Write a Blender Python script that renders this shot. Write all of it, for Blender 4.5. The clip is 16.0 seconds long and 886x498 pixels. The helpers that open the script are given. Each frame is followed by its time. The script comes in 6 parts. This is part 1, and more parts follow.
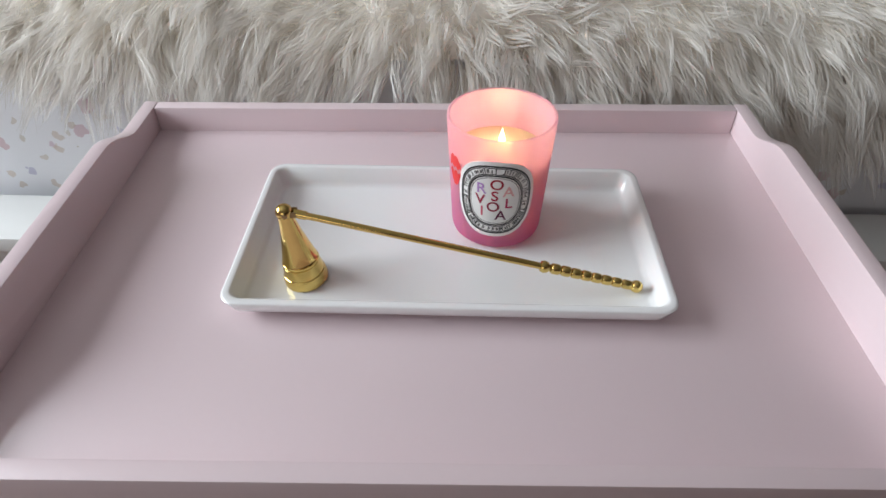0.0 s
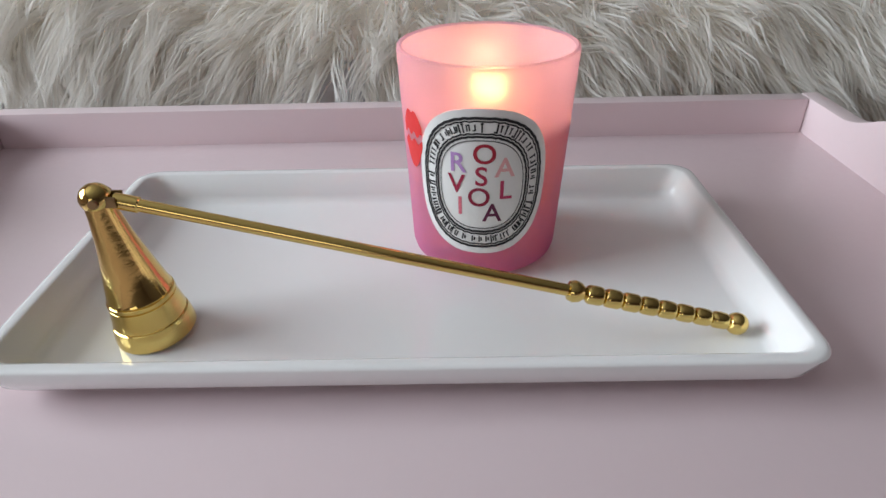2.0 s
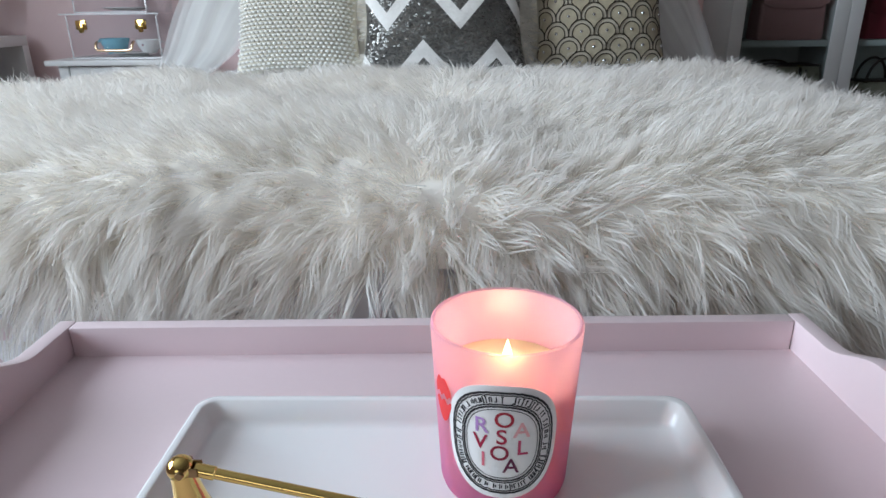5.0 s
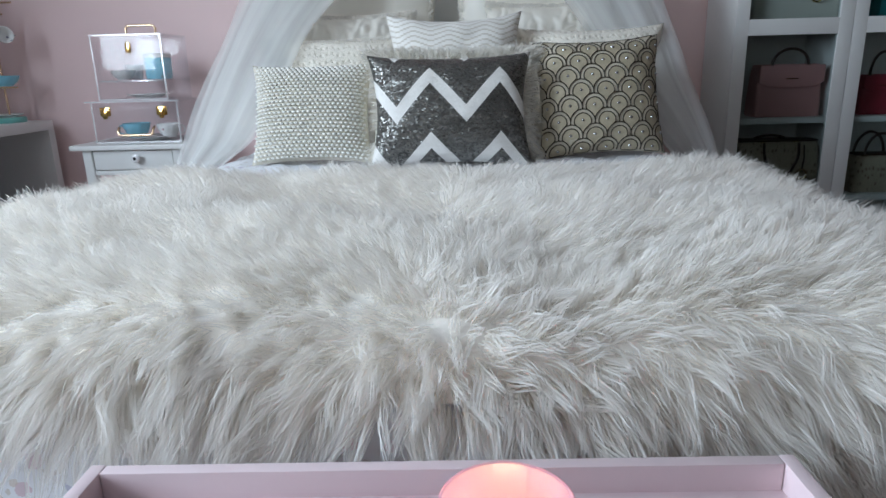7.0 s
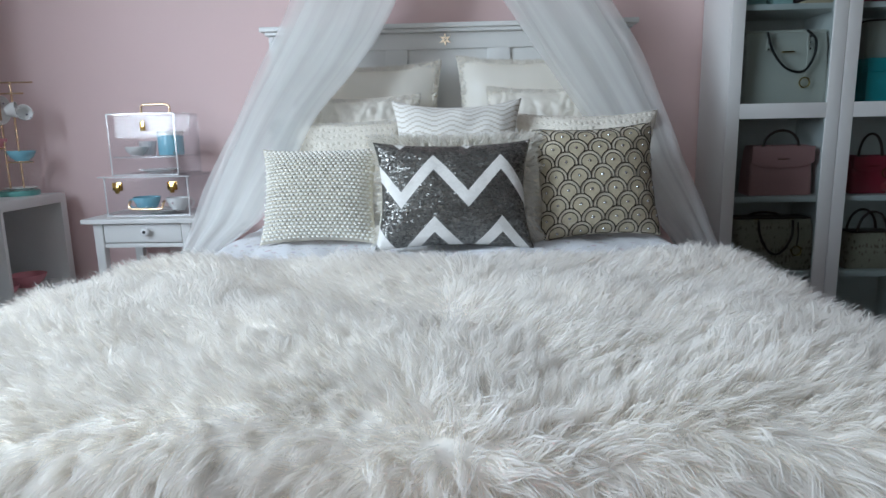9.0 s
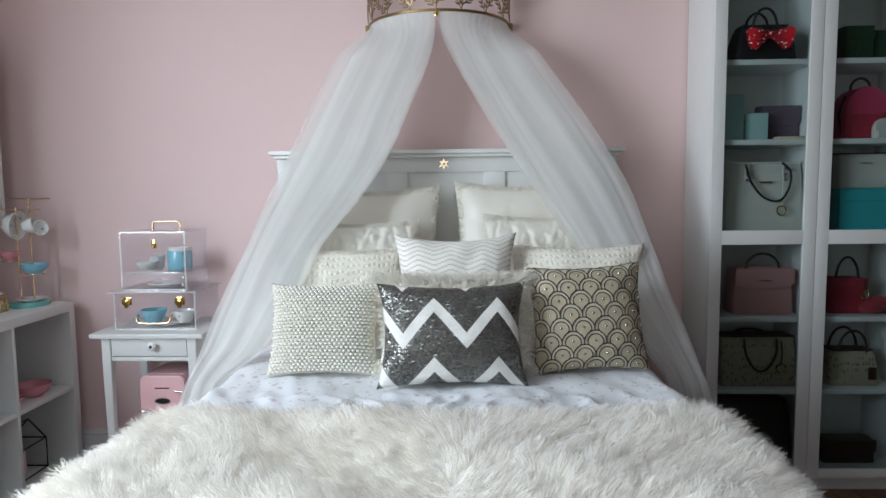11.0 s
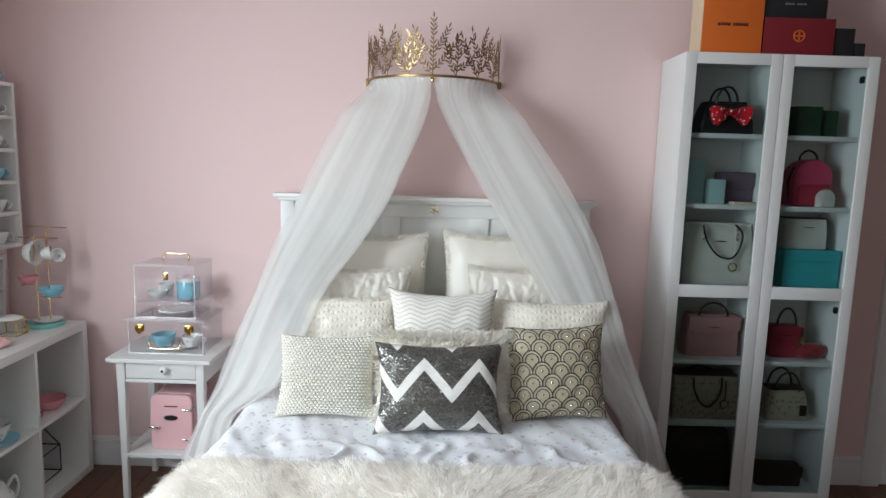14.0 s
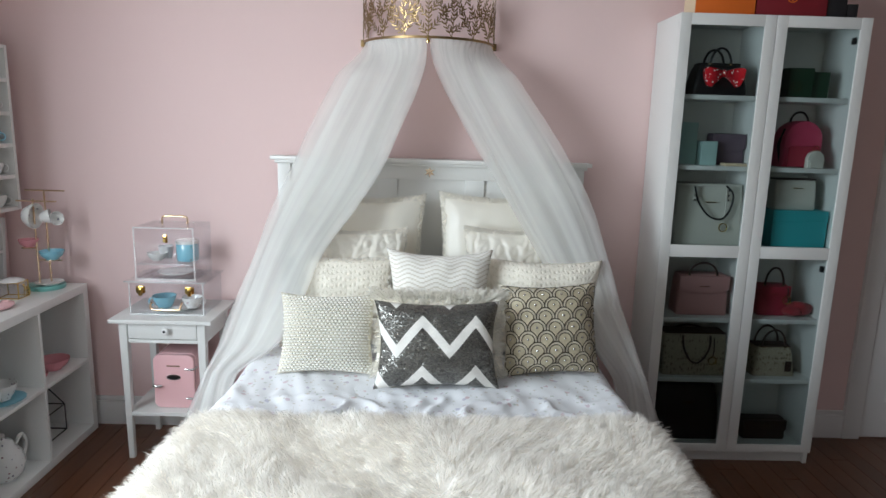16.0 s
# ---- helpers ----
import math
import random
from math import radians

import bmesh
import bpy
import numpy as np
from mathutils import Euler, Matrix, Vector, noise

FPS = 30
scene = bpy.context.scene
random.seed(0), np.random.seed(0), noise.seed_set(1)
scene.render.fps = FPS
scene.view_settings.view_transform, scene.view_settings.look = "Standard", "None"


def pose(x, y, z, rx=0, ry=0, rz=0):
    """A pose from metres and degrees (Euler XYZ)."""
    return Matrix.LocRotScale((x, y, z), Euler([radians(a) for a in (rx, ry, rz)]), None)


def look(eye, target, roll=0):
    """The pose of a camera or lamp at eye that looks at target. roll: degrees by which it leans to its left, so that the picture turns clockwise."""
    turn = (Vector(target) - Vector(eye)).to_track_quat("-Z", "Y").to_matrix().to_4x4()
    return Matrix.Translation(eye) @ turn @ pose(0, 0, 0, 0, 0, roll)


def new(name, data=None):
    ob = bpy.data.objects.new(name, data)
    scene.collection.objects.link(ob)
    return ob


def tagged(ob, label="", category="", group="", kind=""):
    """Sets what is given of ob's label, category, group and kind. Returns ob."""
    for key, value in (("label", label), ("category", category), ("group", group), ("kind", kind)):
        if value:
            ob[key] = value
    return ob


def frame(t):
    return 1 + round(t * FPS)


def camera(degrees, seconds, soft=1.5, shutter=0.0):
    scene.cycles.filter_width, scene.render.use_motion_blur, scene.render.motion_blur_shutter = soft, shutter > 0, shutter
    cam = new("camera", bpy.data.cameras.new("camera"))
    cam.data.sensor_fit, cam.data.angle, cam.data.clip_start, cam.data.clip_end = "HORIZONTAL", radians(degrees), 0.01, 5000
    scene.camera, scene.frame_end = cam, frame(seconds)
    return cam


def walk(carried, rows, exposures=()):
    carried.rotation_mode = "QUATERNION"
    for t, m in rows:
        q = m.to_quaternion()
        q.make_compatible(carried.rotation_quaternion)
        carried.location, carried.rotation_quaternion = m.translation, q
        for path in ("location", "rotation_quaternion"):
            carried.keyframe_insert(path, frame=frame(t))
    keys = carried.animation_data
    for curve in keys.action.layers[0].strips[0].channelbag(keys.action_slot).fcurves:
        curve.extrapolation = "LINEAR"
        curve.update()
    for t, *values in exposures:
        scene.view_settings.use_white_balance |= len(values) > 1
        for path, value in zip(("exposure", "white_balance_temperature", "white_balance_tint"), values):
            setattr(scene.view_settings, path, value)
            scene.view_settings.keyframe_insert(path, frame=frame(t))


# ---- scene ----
cam = camera(69.0, 16.0)
PATH = [
    (0, (0.091, -0.141, 0.902), (0.03, 1.362, -0.417), -0.1),
    (0.5, (0.094, -0.065, 0.809), (0.032, 1.514, -0.416), 0.7),
    (1, (0.096, -0.028, 0.764), (0.085, 1.647, -0.329), -0.3),
    (1.5, (0.097, -0.019, 0.75), (0.093, 1.678, -0.308), -1.1),
    (2, (0.098, -0.021, 0.751), (0.085, 1.682, -0.298), -0.8),
    (2.5, (0.098, -0.028, 0.761), (0.077, 1.678, -0.281), -0.6),
    (3, (0.097, -0.032, 0.768), (0.075, 1.717, -0.202), -0.7),
    (3.5, (0.096, -0.03, 0.778), (0.063, 1.765, -0.103), -0.9),
    (4, (0.093, -0.03, 0.793), (0.054, 1.8, -0.012), -0.7),
    (6.3, (0.097, -0.049, 0.876), (0.007, 1.852, 0.262), -1.5),
    (6.5, (0.099, -0.046, 0.884), (0.005, 1.86, 0.285), -1.6),
    (7, (0.098, -0.05, 0.909), (0.012, 1.874, 0.37), -1.5),
    (7.5, (0.099, -0.056, 0.929), (0.013, 1.883, 0.445), -1.4),
    (8, (0.096, -0.061, 0.944), (0.011, 1.889, 0.508), -0.7),
    (10.3, (0.095, -0.107, 1.106), (0.01, 1.874, 0.84), -1.8),
    (10.5, (0.091, -0.116, 1.138), (0.007, 1.868, 0.895), -1.1),
    (11, (0.084, -0.142, 1.213), (0.021, 1.848, 1.031), -0.6),
    (11.5, (0.076, -0.174, 1.279), (0.026, 1.822, 1.16), -1.2),
    (12, (0.063, -0.211, 1.361), (0.022, 1.784, 1.214), -0.0),
    (12.5, (0.064, -0.254, 1.446), (0.02, 1.743, 1.343), 0.3),
    (13, (0.05, -0.286, 1.493), (0.035, 1.697, 1.231), 1.6),
    (13.5, (0.039, -0.329, 1.536), (0.006, 1.65, 1.252), 1.7),
    (14, (0.04, -0.377, 1.554), (0.049, 1.604, 1.276), 1.7),
    (14.5, (0.03, -0.405, 1.557), (0.063, 1.576, 1.288), 1.6),
    (15, (0.029, -0.422, 1.542), (0.045, 1.559, 1.266), 1.8),
    (15.5, (0.028, -0.424, 1.541), (0.055, 1.548, 1.208), 1.4),
    (16, (0.024, -0.424, 1.538), (0.059, 1.539, 1.159), 1.6),
]
EXPOSURES = [(0, -0.65, 6690, 10), (0.5, -0.77, 6690, 10), (2, -0.77, 6590, 9), (4.2, -0.65, 6190, 8), (6.5, -0.6, 5910, 7.5), (8, -0.57, 5860, 6.5), (10.5, -0.33, 6090, 6.5), (12.3, -0.32, 6440, 7.5), (13, -0.17, 6440, 7.5), (14.5, -0.15, 6490, 7.5), (16, -0.16, 6440, 6.5)]
walk(cam, [(t, look(eye, target, roll)) for t, eye, target, roll in PATH], EXPOSURES)

# ---- world and light ----
WALL_Y, LEFT_X, RIGHT_X, REAR_Y, CEIL_Z = 2.66, -2.02, 4.4, -3.6, 2.7
world = bpy.data.worlds.new("world")
scene.world = world
world.use_nodes = True
wn = world.node_tree.nodes
sky = wn.new("ShaderNodeTexSky")
sky.sky_type, sky.sun_disc = "NISHITA", False
sky.sun_elevation, sky.sun_rotation = radians(38), radians(200)
world.node_tree.links.new(sky.outputs[0], wn["Background"].inputs[0])
wn["Background"].inputs[1].default_value = 0.12


def area_lamp(name, eye, target, sx, sy, watts, colour):
    data = bpy.data.lights.new(name, "AREA")
    data.shape, data.size, data.size_y, data.energy, data.color = "RECTANGLE", sx, sy, watts, colour
    ob = new(name, data)
    ob.matrix_world = look(eye, target)
    return ob


WIN_Y0, WIN_Y1, WIN_Z0, WIN_Z1 = -0.75, 1.0, 0.9, 2.3
area_lamp("window_daylight", (LEFT_X - 0.05, (WIN_Y0 + WIN_Y1) / 2, (WIN_Z0 + WIN_Z1) / 2), (0, (WIN_Y0 + WIN_Y1) / 2, 1.3),
          WIN_Y1 - WIN_Y0 - 0.1, WIN_Z1 - WIN_Z0 - 0.1, 124, (0.82, 0.915, 1.0))
area_lamp("rear_window_daylight", (-0.6, REAR_Y - 0.06, 1.55), (-0.6, 0, 1.5), 1.5, 1.2, 10, (1.0, 0.95, 0.9))
flame_data = bpy.data.lights.new("candle_flame_light", "POINT")
flame_data.energy, flame_data.color, flame_data.shadow_soft_size = 0.42, (1.0, 0.78, 0.45), 0.004
flame_light = new("candle_flame_light", flame_data)


# ---- materials ----
def nodes_of(name):
    m = bpy.data.materials.new(name)
    m.use_nodes = True
    nt = m.node_tree
    return m, nt, nt.nodes["Principled BSDF"]


def link(nt, a, b):
    nt.links.new(a, b)


def math_node(nt, op, a, b=None, c=None):
    n = nt.nodes.new("ShaderNodeMath")
    n.operation = op
    for i, v in enumerate((a, b, c)):
        if v is None:
            continue
        if isinstance(v, (int, float)):
            n.inputs[i].default_value = v
        else:
            link(nt, v, n.inputs[i])
    return n.outputs[0]


def mix_colour(nt, fac, a, b):
    n = nt.nodes.new("ShaderNodeMix")
    n.data_type = "RGBA"
    for sock, v in ((n.inputs[0], fac), (n.inputs[6], a), (n.inputs[7], b)):
        if isinstance(v, (int, float)):
            sock.default_value = v
        elif isinstance(v, tuple):
            sock.default_value = (*v, 1)
        else:
            link(nt, v, sock)
    return n.outputs[2]


def noise_node(nt, scale, detail=4.0, stretch=(1, 1, 1), coords="Object"):
    tc, mp, nz = nt.nodes.new("ShaderNodeTexCoord"), nt.nodes.new("ShaderNodeMapping"), nt.nodes.new("ShaderNodeTexNoise")
    mp.inputs["Scale"].default_value = stretch
    nz.inputs["Scale"].default_value, nz.inputs["Detail"].default_value = scale, detail
    link(nt, tc.outputs[coords], mp.inputs[0])
    link(nt, mp.outputs[0], nz.inputs["Vector"])
    return nz.outputs[0]


def shade(c, f):
    return tuple(min(1.0, v * f) for v in c)


def add_bump(nt, b, height, strength, distance=0.002):
    bp = nt.nodes.new("ShaderNodeBump")
    bp.inputs["Strength"].default_value, bp.inputs["Distance"].default_value = strength, distance
    link(nt, height, bp.inputs["Height"])
    link(nt, bp.outputs[0], b.inputs["Normal"])


def surf(name, colour, rough=0.5, metal=0.0, var=0.06, scale=6.0, fine=90.0, bump=0.08, stretch=(1, 1, 1), second=None, coat=0.0, sheen=0.0, piece=0.0):
    """A surface with broad and fine variation of colour and gloss, and fine relief."""
    m, nt, b = nodes_of(name)
    broad, grain = noise_node(nt, scale, 3, stretch), noise_node(nt, fine, 5, stretch)
    col = mix_colour(nt, broad, shade(colour, 1 - var), shade(second or colour, 1 + var))
    col = mix_colour(nt, math_node(nt, "MULTIPLY", grain, 0.35), col, shade(colour, 1 - 1.8 * var))
    if piece:
        info = nt.nodes.new("ShaderNodeObjectInfo")
        col = mix_colour(nt, math_node(nt, "MULTIPLY", info.outputs["Random"], piece), col, shade(colour, 0.45))
    link(nt, col, b.inputs["Base Color"])
    link(nt, math_node(nt, "MULTIPLY_ADD", grain, 0.16, rough - 0.08), b.inputs["Roughness"])
    b.inputs["Metallic"].default_value, b.inputs["Coat Weight"].default_value, b.inputs["Sheen Weight"].default_value = metal, coat, sheen
    if bump:
        add_bump(nt, b, grain, bump)
    return m


M = {}
M["wall"] = surf("pink_wall_paint", (0.81, 0.61, 0.595), 0.62, var=0.03, scale=2.0, fine=160, bump=0.12)
# dark mauve for the unseen walls only, picked to lower the bounced light
M["lowbounce"] = surf("dark_low_bounce_wall_paint", (0.26, 0.2, 0.2), 0.65, var=0.04, scale=2.0, fine=160, bump=0.12)
M["plaster"] = surf("dulled_white_plaster", (0.62, 0.605, 0.59), 0.7, var=0.03, scale=2, fine=120)
M["trim"] = surf("white_trim_paint", (0.78, 0.77, 0.76), 0.4, var=0.03, scale=3, fine=60)
M["floorwood"] = surf("dark_red_brown_floorboards", (0.16, 0.062, 0.028), 0.32, var=0.3, scale=5, fine=40, stretch=(9, 0.7, 1), bump=0.12, piece=0.55)
M["gap"] = surf("dark_joint", (0.012, 0.007, 0.005), 0.8)
M["tray"] = surf("pastel_pink_lacquer", (0.76, 0.62, 0.64), 0.33, var=0.025, scale=5, fine=220, bump=0.03, coat=0.15)
M["dish"] = surf("glossy_white_melamine", (0.89, 0.89, 0.885), 0.08, var=0.02, scale=12, fine=200, bump=0.01, coat=0.3)
M["gold"] = surf("polished_brass", (0.74, 0.54, 0.18), 0.1, 1.0, var=0.1, scale=40, fine=400, bump=0.03)
M["rosegold"] = surf("rose_gold_metal", (0.78, 0.57, 0.38), 0.22, 1.0, var=0.06, scale=40)
M["bronze"] = surf("antique_gold_metal", (0.33, 0.225, 0.11), 0.37, 1.0, var=0.25, scale=18, fine=120)
M["white"] = surf("white_lacquered_wood", (0.74, 0.74, 0.72), 0.36, var=0.03, scale=4, fine=70, stretch=(1, 1, 0.2), bump=0.05)
M["cabinet"] = surf("white_cabinet_foil", (0.77, 0.77, 0.75), 0.4, var=0.03, scale=4, fine=90, bump=0.04)
M["chrome"] = surf("chromed_steel", (0.7, 0.7, 0.7), 0.12, 1.0, var=0.04)
M["dark"] = surf("dark_metal", (0.03, 0.03, 0.032), 0.4, 0.6)
M["fridge"] = surf("glossy_pink_plastic", (0.86, 0.52, 0.54), 0.22, var=0.03, coat=0.4, bump=0.01)


def fabric(name, colour, weave=420.0, rough=0.85, var=0.08, bump=0.4, second=None):
    m = surf(name, colour, rough, var=var, scale=9, fine=weave, bump=bump, second=second, sheen=0.25)
    return m


def pile_material(name, colour, second, lucent=0.4, clear=0.0, root_tint=None):
    """Hair of two mingled tints; root_tint: the tint at the roots."""
    m, nt, b = nodes_of(name)
    col = mix_colour(nt, noise_node(nt, 7, 3), colour, second)
    col = mix_colour(nt, math_node(nt, "MULTIPLY", noise_node(nt, 160, 2), 0.4), col, shade(colour, 0.95))
    d, tr, mx = nt.nodes.new("ShaderNodeBsdfDiffuse"), nt.nodes.new("ShaderNodeBsdfTranslucent"), nt.nodes.new("ShaderNodeMixShader")
    link(nt, col, d.inputs[0])
    link(nt, col, tr.inputs[0])
    mx.inputs[0].default_value = lucent
    link(nt, d.outputs[0], mx.inputs[1])
    link(nt, tr.outputs[0], mx.inputs[2])
    gl, mx2 = nt.nodes.new("ShaderNodeBsdfGlossy"), nt.nodes.new("ShaderNodeMixShader")
    gl.inputs["Roughness"].default_value, mx2.inputs[0].default_value = 0.38, 0.05
    link(nt, mx.outputs[0], mx2.inputs[1])
    link(nt, gl.outputs[0], mx2.inputs[2])
    tp, mx3 = nt.nodes.new("ShaderNodeBsdfTransparent"), nt.nodes.new("ShaderNodeMixShader")
    if root_tint:
        tc, sp = nt.nodes.new("ShaderNodeTexCoord"), nt.nodes.new("ShaderNodeSeparateXYZ")
        link(nt, tc.outputs["UV"], sp.inputs[0])
        col = mix_colour(nt, math_node(nt, "POWER", math_node(nt, "SUBTRACT", 1.0, sp.outputs[1]), 1.4), col, root_tint)
        link(nt, col, d.inputs[0])
        link(nt, col, tr.inputs[0])
    mx3.inputs[0].default_value = clear
    link(nt, mx2.outputs[0], mx3.inputs[1])
    link(nt, tp.outputs[0], mx3.inputs[2])
    link(nt, mx3.outputs[0], nt.nodes["Material Output"].inputs[0])
    return m


M["fur"] = pile_material("cream_white_long_pile", (0.995, 0.962, 0.908), (0.995, 0.985, 0.968), 0.48, 0.36, (0.985, 0.935, 0.86))
M["shag"] = pile_material("cream_shag_pile", (0.98, 0.95, 0.88), (0.985, 0.965, 0.92), 0.45, 0.25)
M["furback"] = surf("cream_fur_undercoat", (0.96, 0.91, 0.83), 0.95, var=0.05, fine=300, bump=0.6)
M["plush"] = pile_material("ivory_short_pile", (0.95, 0.9, 0.79), (0.96, 0.93, 0.86), 0.25)


def sheer_material(name, colour, cover):
    """Fine white netting with streaks along its folds: part of the light goes straight through, the rest is scattered."""
    m, nt, b = nodes_of(name)
    streak, broad = noise_node(nt, 1.0, 5, (46, 2.2, 1), "UV"), noise_node(nt, 1.0, 2, (9, 1.4, 1), "UV")
    tp, d, tr = (nt.nodes.new("ShaderNodeBsdf" + k) for k in ("Transparent", "Diffuse", "Translucent"))
    mx, mx2 = nt.nodes.new("ShaderNodeMixShader"), nt.nodes.new("ShaderNodeMixShader")
    for n in (d, tr):
        n.inputs[0].default_value = (*colour, 1)
    mx.inputs[0].default_value = 0.5
    link(nt, d.outputs[0], mx.inputs[1])
    link(nt, tr.outputs[0], mx.inputs[2])
    dens = math_node(nt, "ADD", math_node(nt, "MULTIPLY", streak, 0.1), math_node(nt, "MULTIPLY_ADD", broad, 0.4, 0.5))
    link(nt, math_node(nt, "MULTIPLY", dens, cover * 1.25), mx2.inputs[0])
    link(nt, tp.outputs[0], mx2.inputs[1])
    link(nt, mx.outputs[0], mx2.inputs[2])
    link(nt, mx2.outputs[0], nt.nodes["Material Output"].inputs[0])
    return m


M["tulle"] = sheer_material("white_tulle", (0.985, 0.985, 0.965), 0.37)


def clear_material(name, tint, gloss=0.06, rough=0.03, cover=0.0, milk=(0.9, 0.9, 0.9)):
    """Thin clear sheet: straight-through light with a tint, some scatter and a gloss that grows at grazing angles."""
    m, nt, b = nodes_of(name)
    tp, gl, d = nt.nodes.new("ShaderNodeBsdfTransparent"), nt.nodes.new("ShaderNodeBsdfGlossy"), nt.nodes.new("ShaderNodeBsdfDiffuse")
    tp.inputs[0].default_value, d.inputs[0].default_value = (*tint, 1), (*milk, 1)
    gl.inputs["Roughness"].default_value = rough
    lw = nt.nodes.new("ShaderNodeLayerWeight")
    lw.inputs[0].default_value = 0.5
    edge = math_node(nt, "POWER", lw.outputs["Facing"], 4.0)
    m1, m2 = nt.nodes.new("ShaderNodeMixShader"), nt.nodes.new("ShaderNodeMixShader")
    m1.inputs[0].default_value = cover
    link(nt, tp.outputs[0], m1.inputs[1])
    link(nt, d.outputs[0], m1.inputs[2])
    link(nt, math_node(nt, "MULTIPLY_ADD", edge, 0.5, gloss), m2.inputs[0])
    link(nt, m1.outputs[0], m2.inputs[1])
    link(nt, gl.outputs[0], m2.inputs[2])
    link(nt, m2.outputs[0], nt.nodes["Material Output"].inputs[0])
    return m


# the cabinet's inner shade is put into this dark glass tint
M["glass"] = clear_material("dimming_tint_glass", (0.74, 0.79, 0.79), 0.02, 0.02)
M["acrylic"] = clear_material("clear_acrylic", (0.985, 0.985, 0.99), 0.025, 0.04, 0.012)
M["acryledge"] = clear_material("polished_acrylic_edge", (0.95, 0.96, 0.97), 0.2, 0.15, 0.6)


# ---- mesh helpers ----
def finish(name, bm, material, angle=40):
    me = bpy.data.meshes.new(name)
    bmesh.ops.recalc_face_normals(bm, faces=bm.faces)
    bm.to_mesh(me)
    bm.free()
    me.polygons.foreach_set("use_smooth", [True] * len(me.polygons))
    me.set_sharp_from_angle(angle=radians(angle))
    me.materials.append(material)
    return me


def thing(name, m, label, category, group="", kind=""):
    ob = new(name)
    ob.empty_display_size = 0.05
    ob.matrix_world = m
    return tagged(ob, label, category, group, kind)


def part(name, bm, material, parent, label="", m=None, angle=40):
    ob = new(name, finish(name, bm, material, angle))
    ob.parent = parent
    if m is not None:
        ob.matrix_local = m
    return tagged(ob, label)


def solo(name, bm, material, m, label, category, group="", kind="", angle=40):
    ob = new(name, finish(name, bm, material, angle))
    ob.matrix_world = m
    return tagged(ob, label, category, group, kind)


def box(x0, x1, y0, y1, z0, z1, r=0.0015, seg=2, bm=None):
    bm = bm or bmesh.new()
    m = Matrix.LocRotScale(((x0 + x1) / 2, (y0 + y1) / 2, (z0 + z1) / 2), None, (x1 - x0, y1 - y0, z1 - z0))
    vs = bmesh.ops.create_cube(bm, size=1.0, matrix=m)["verts"]
    if r:
        es = list({e for v in vs for e in v.link_edges})
        bmesh.ops.bevel(bm, geom=es, offset=r, segments=seg, profile=0.6, affect="EDGES")
    return bm


def lathe(profile, n=40, m=None, bm=None, cap=True):
    bm = bm or bmesh.new()
    m = m or Matrix()
    rings = []
    for r, z in profile:
        rings.append([bm.verts.new(m @ Vector((r * math.cos(2 * math.pi * k / n), r * math.sin(2 * math.pi * k / n), z))) for k in range(n)])
    for a, b in zip(rings, rings[1:]):
        for k in range(n):
            bm.faces.new((a[k], a[(k + 1) % n], b[(k + 1) % n], b[k]))
    if cap:
        for ring, (r, z) in ((rings[0], profile[0]), (rings[-1], profile[-1])):
            if r > 1e-6:
                bm.faces.new(ring)
    bmesh.ops.remove_doubles(bm, verts=[v for ring in rings for v in ring], dist=1e-7)
    return bm


def tube(points, radius, n=10, bm=None, closed=False):
    bm = bm or bmesh.new()
    pts = [Vector(p) for p in points]
    rad = radius if isinstance(radius, (list, tuple)) else [radius] * len(pts)
    rings, up = [], Vector((0.31, 0.17, 0.93))
    for i, p in enumerate(pts):
        a, b = (pts[i - 1], pts[(i + 1) % len(pts)]) if closed else (pts[max(i - 1, 0)], pts[min(i + 1, len(pts) - 1)])
        d = (b - a).normalized()
        s = d.cross(up).normalized()
        up = s.cross(d).normalized()
        rings.append([bm.verts.new(p + rad[i] * (math.cos(2 * math.pi * k / n) * s + math.sin(2 * math.pi * k / n) * up)) for k in range(n)])
    pairs = list(zip(rings, rings[1:])) + ([(rings[-1], rings[0])] if closed else [])
    for a, b in pairs:
        for k in range(n):
            bm.faces.new((a[k], a[(k + 1) % n], b[(k + 1) % n], b[k]))
    if not closed:
        bm.faces.new(rings[0])
        bm.faces.new(rings[-1])
    return bm


def curve(points, per=6):
    """The given points joined by a smooth curve."""
    p = [Vector(q) for q in points]
    out = []
    for i in range(len(p) - 1):
        p0, p1, p2, p3 = p[max(i - 1, 0)], p[i], p[i + 1], p[min(i + 2, len(p) - 1)]
        for k in range(per):
            t = k / per
            out.append(0.5 * (2 * p1 + (p2 - p0) * t + (2 * p0 - 5 * p1 + 4 * p2 - p3) * t * t + (3 * p1 - p0 - 3 * p2 + p3) * t ** 3))
    return out + [p[-1]]


def arc(cx, cz, r, a0, a1, n, y=0.0, rz=None):
    return [(cx + r * math.cos(radians(a0 + (a1 - a0) * k / n)), y, cz + (rz or r) * math.sin(radians(a0 + (a1 - a0) * k / n))) for k in range(n + 1)]


def extrude(outline, y0, y1, r=0.001, bm=None):
    """A plate cut to an outline of (x, z), from y0 to y1."""
    bm = bm or bmesh.new()
    f = bm.faces.new([bm.verts.new((x, y0, z)) for x, z in outline])
    g = bmesh.ops.extrude_face_region(bm, geom=[f])["geom"]
    vs = [v for v in g if isinstance(v, bmesh.types.BMVert)]
    bmesh.ops.translate(bm, verts=vs, vec=(0, y1 - y0, 0))
    if r:
        rim = [e for e in bm.edges if len(e.link_faces) == 2 and any(len(q.verts) > 4 for q in e.link_faces)]
        bmesh.ops.bevel(bm, geom=rim, offset=r, segments=2, profile=0.6, affect="EDGES")
    return bm


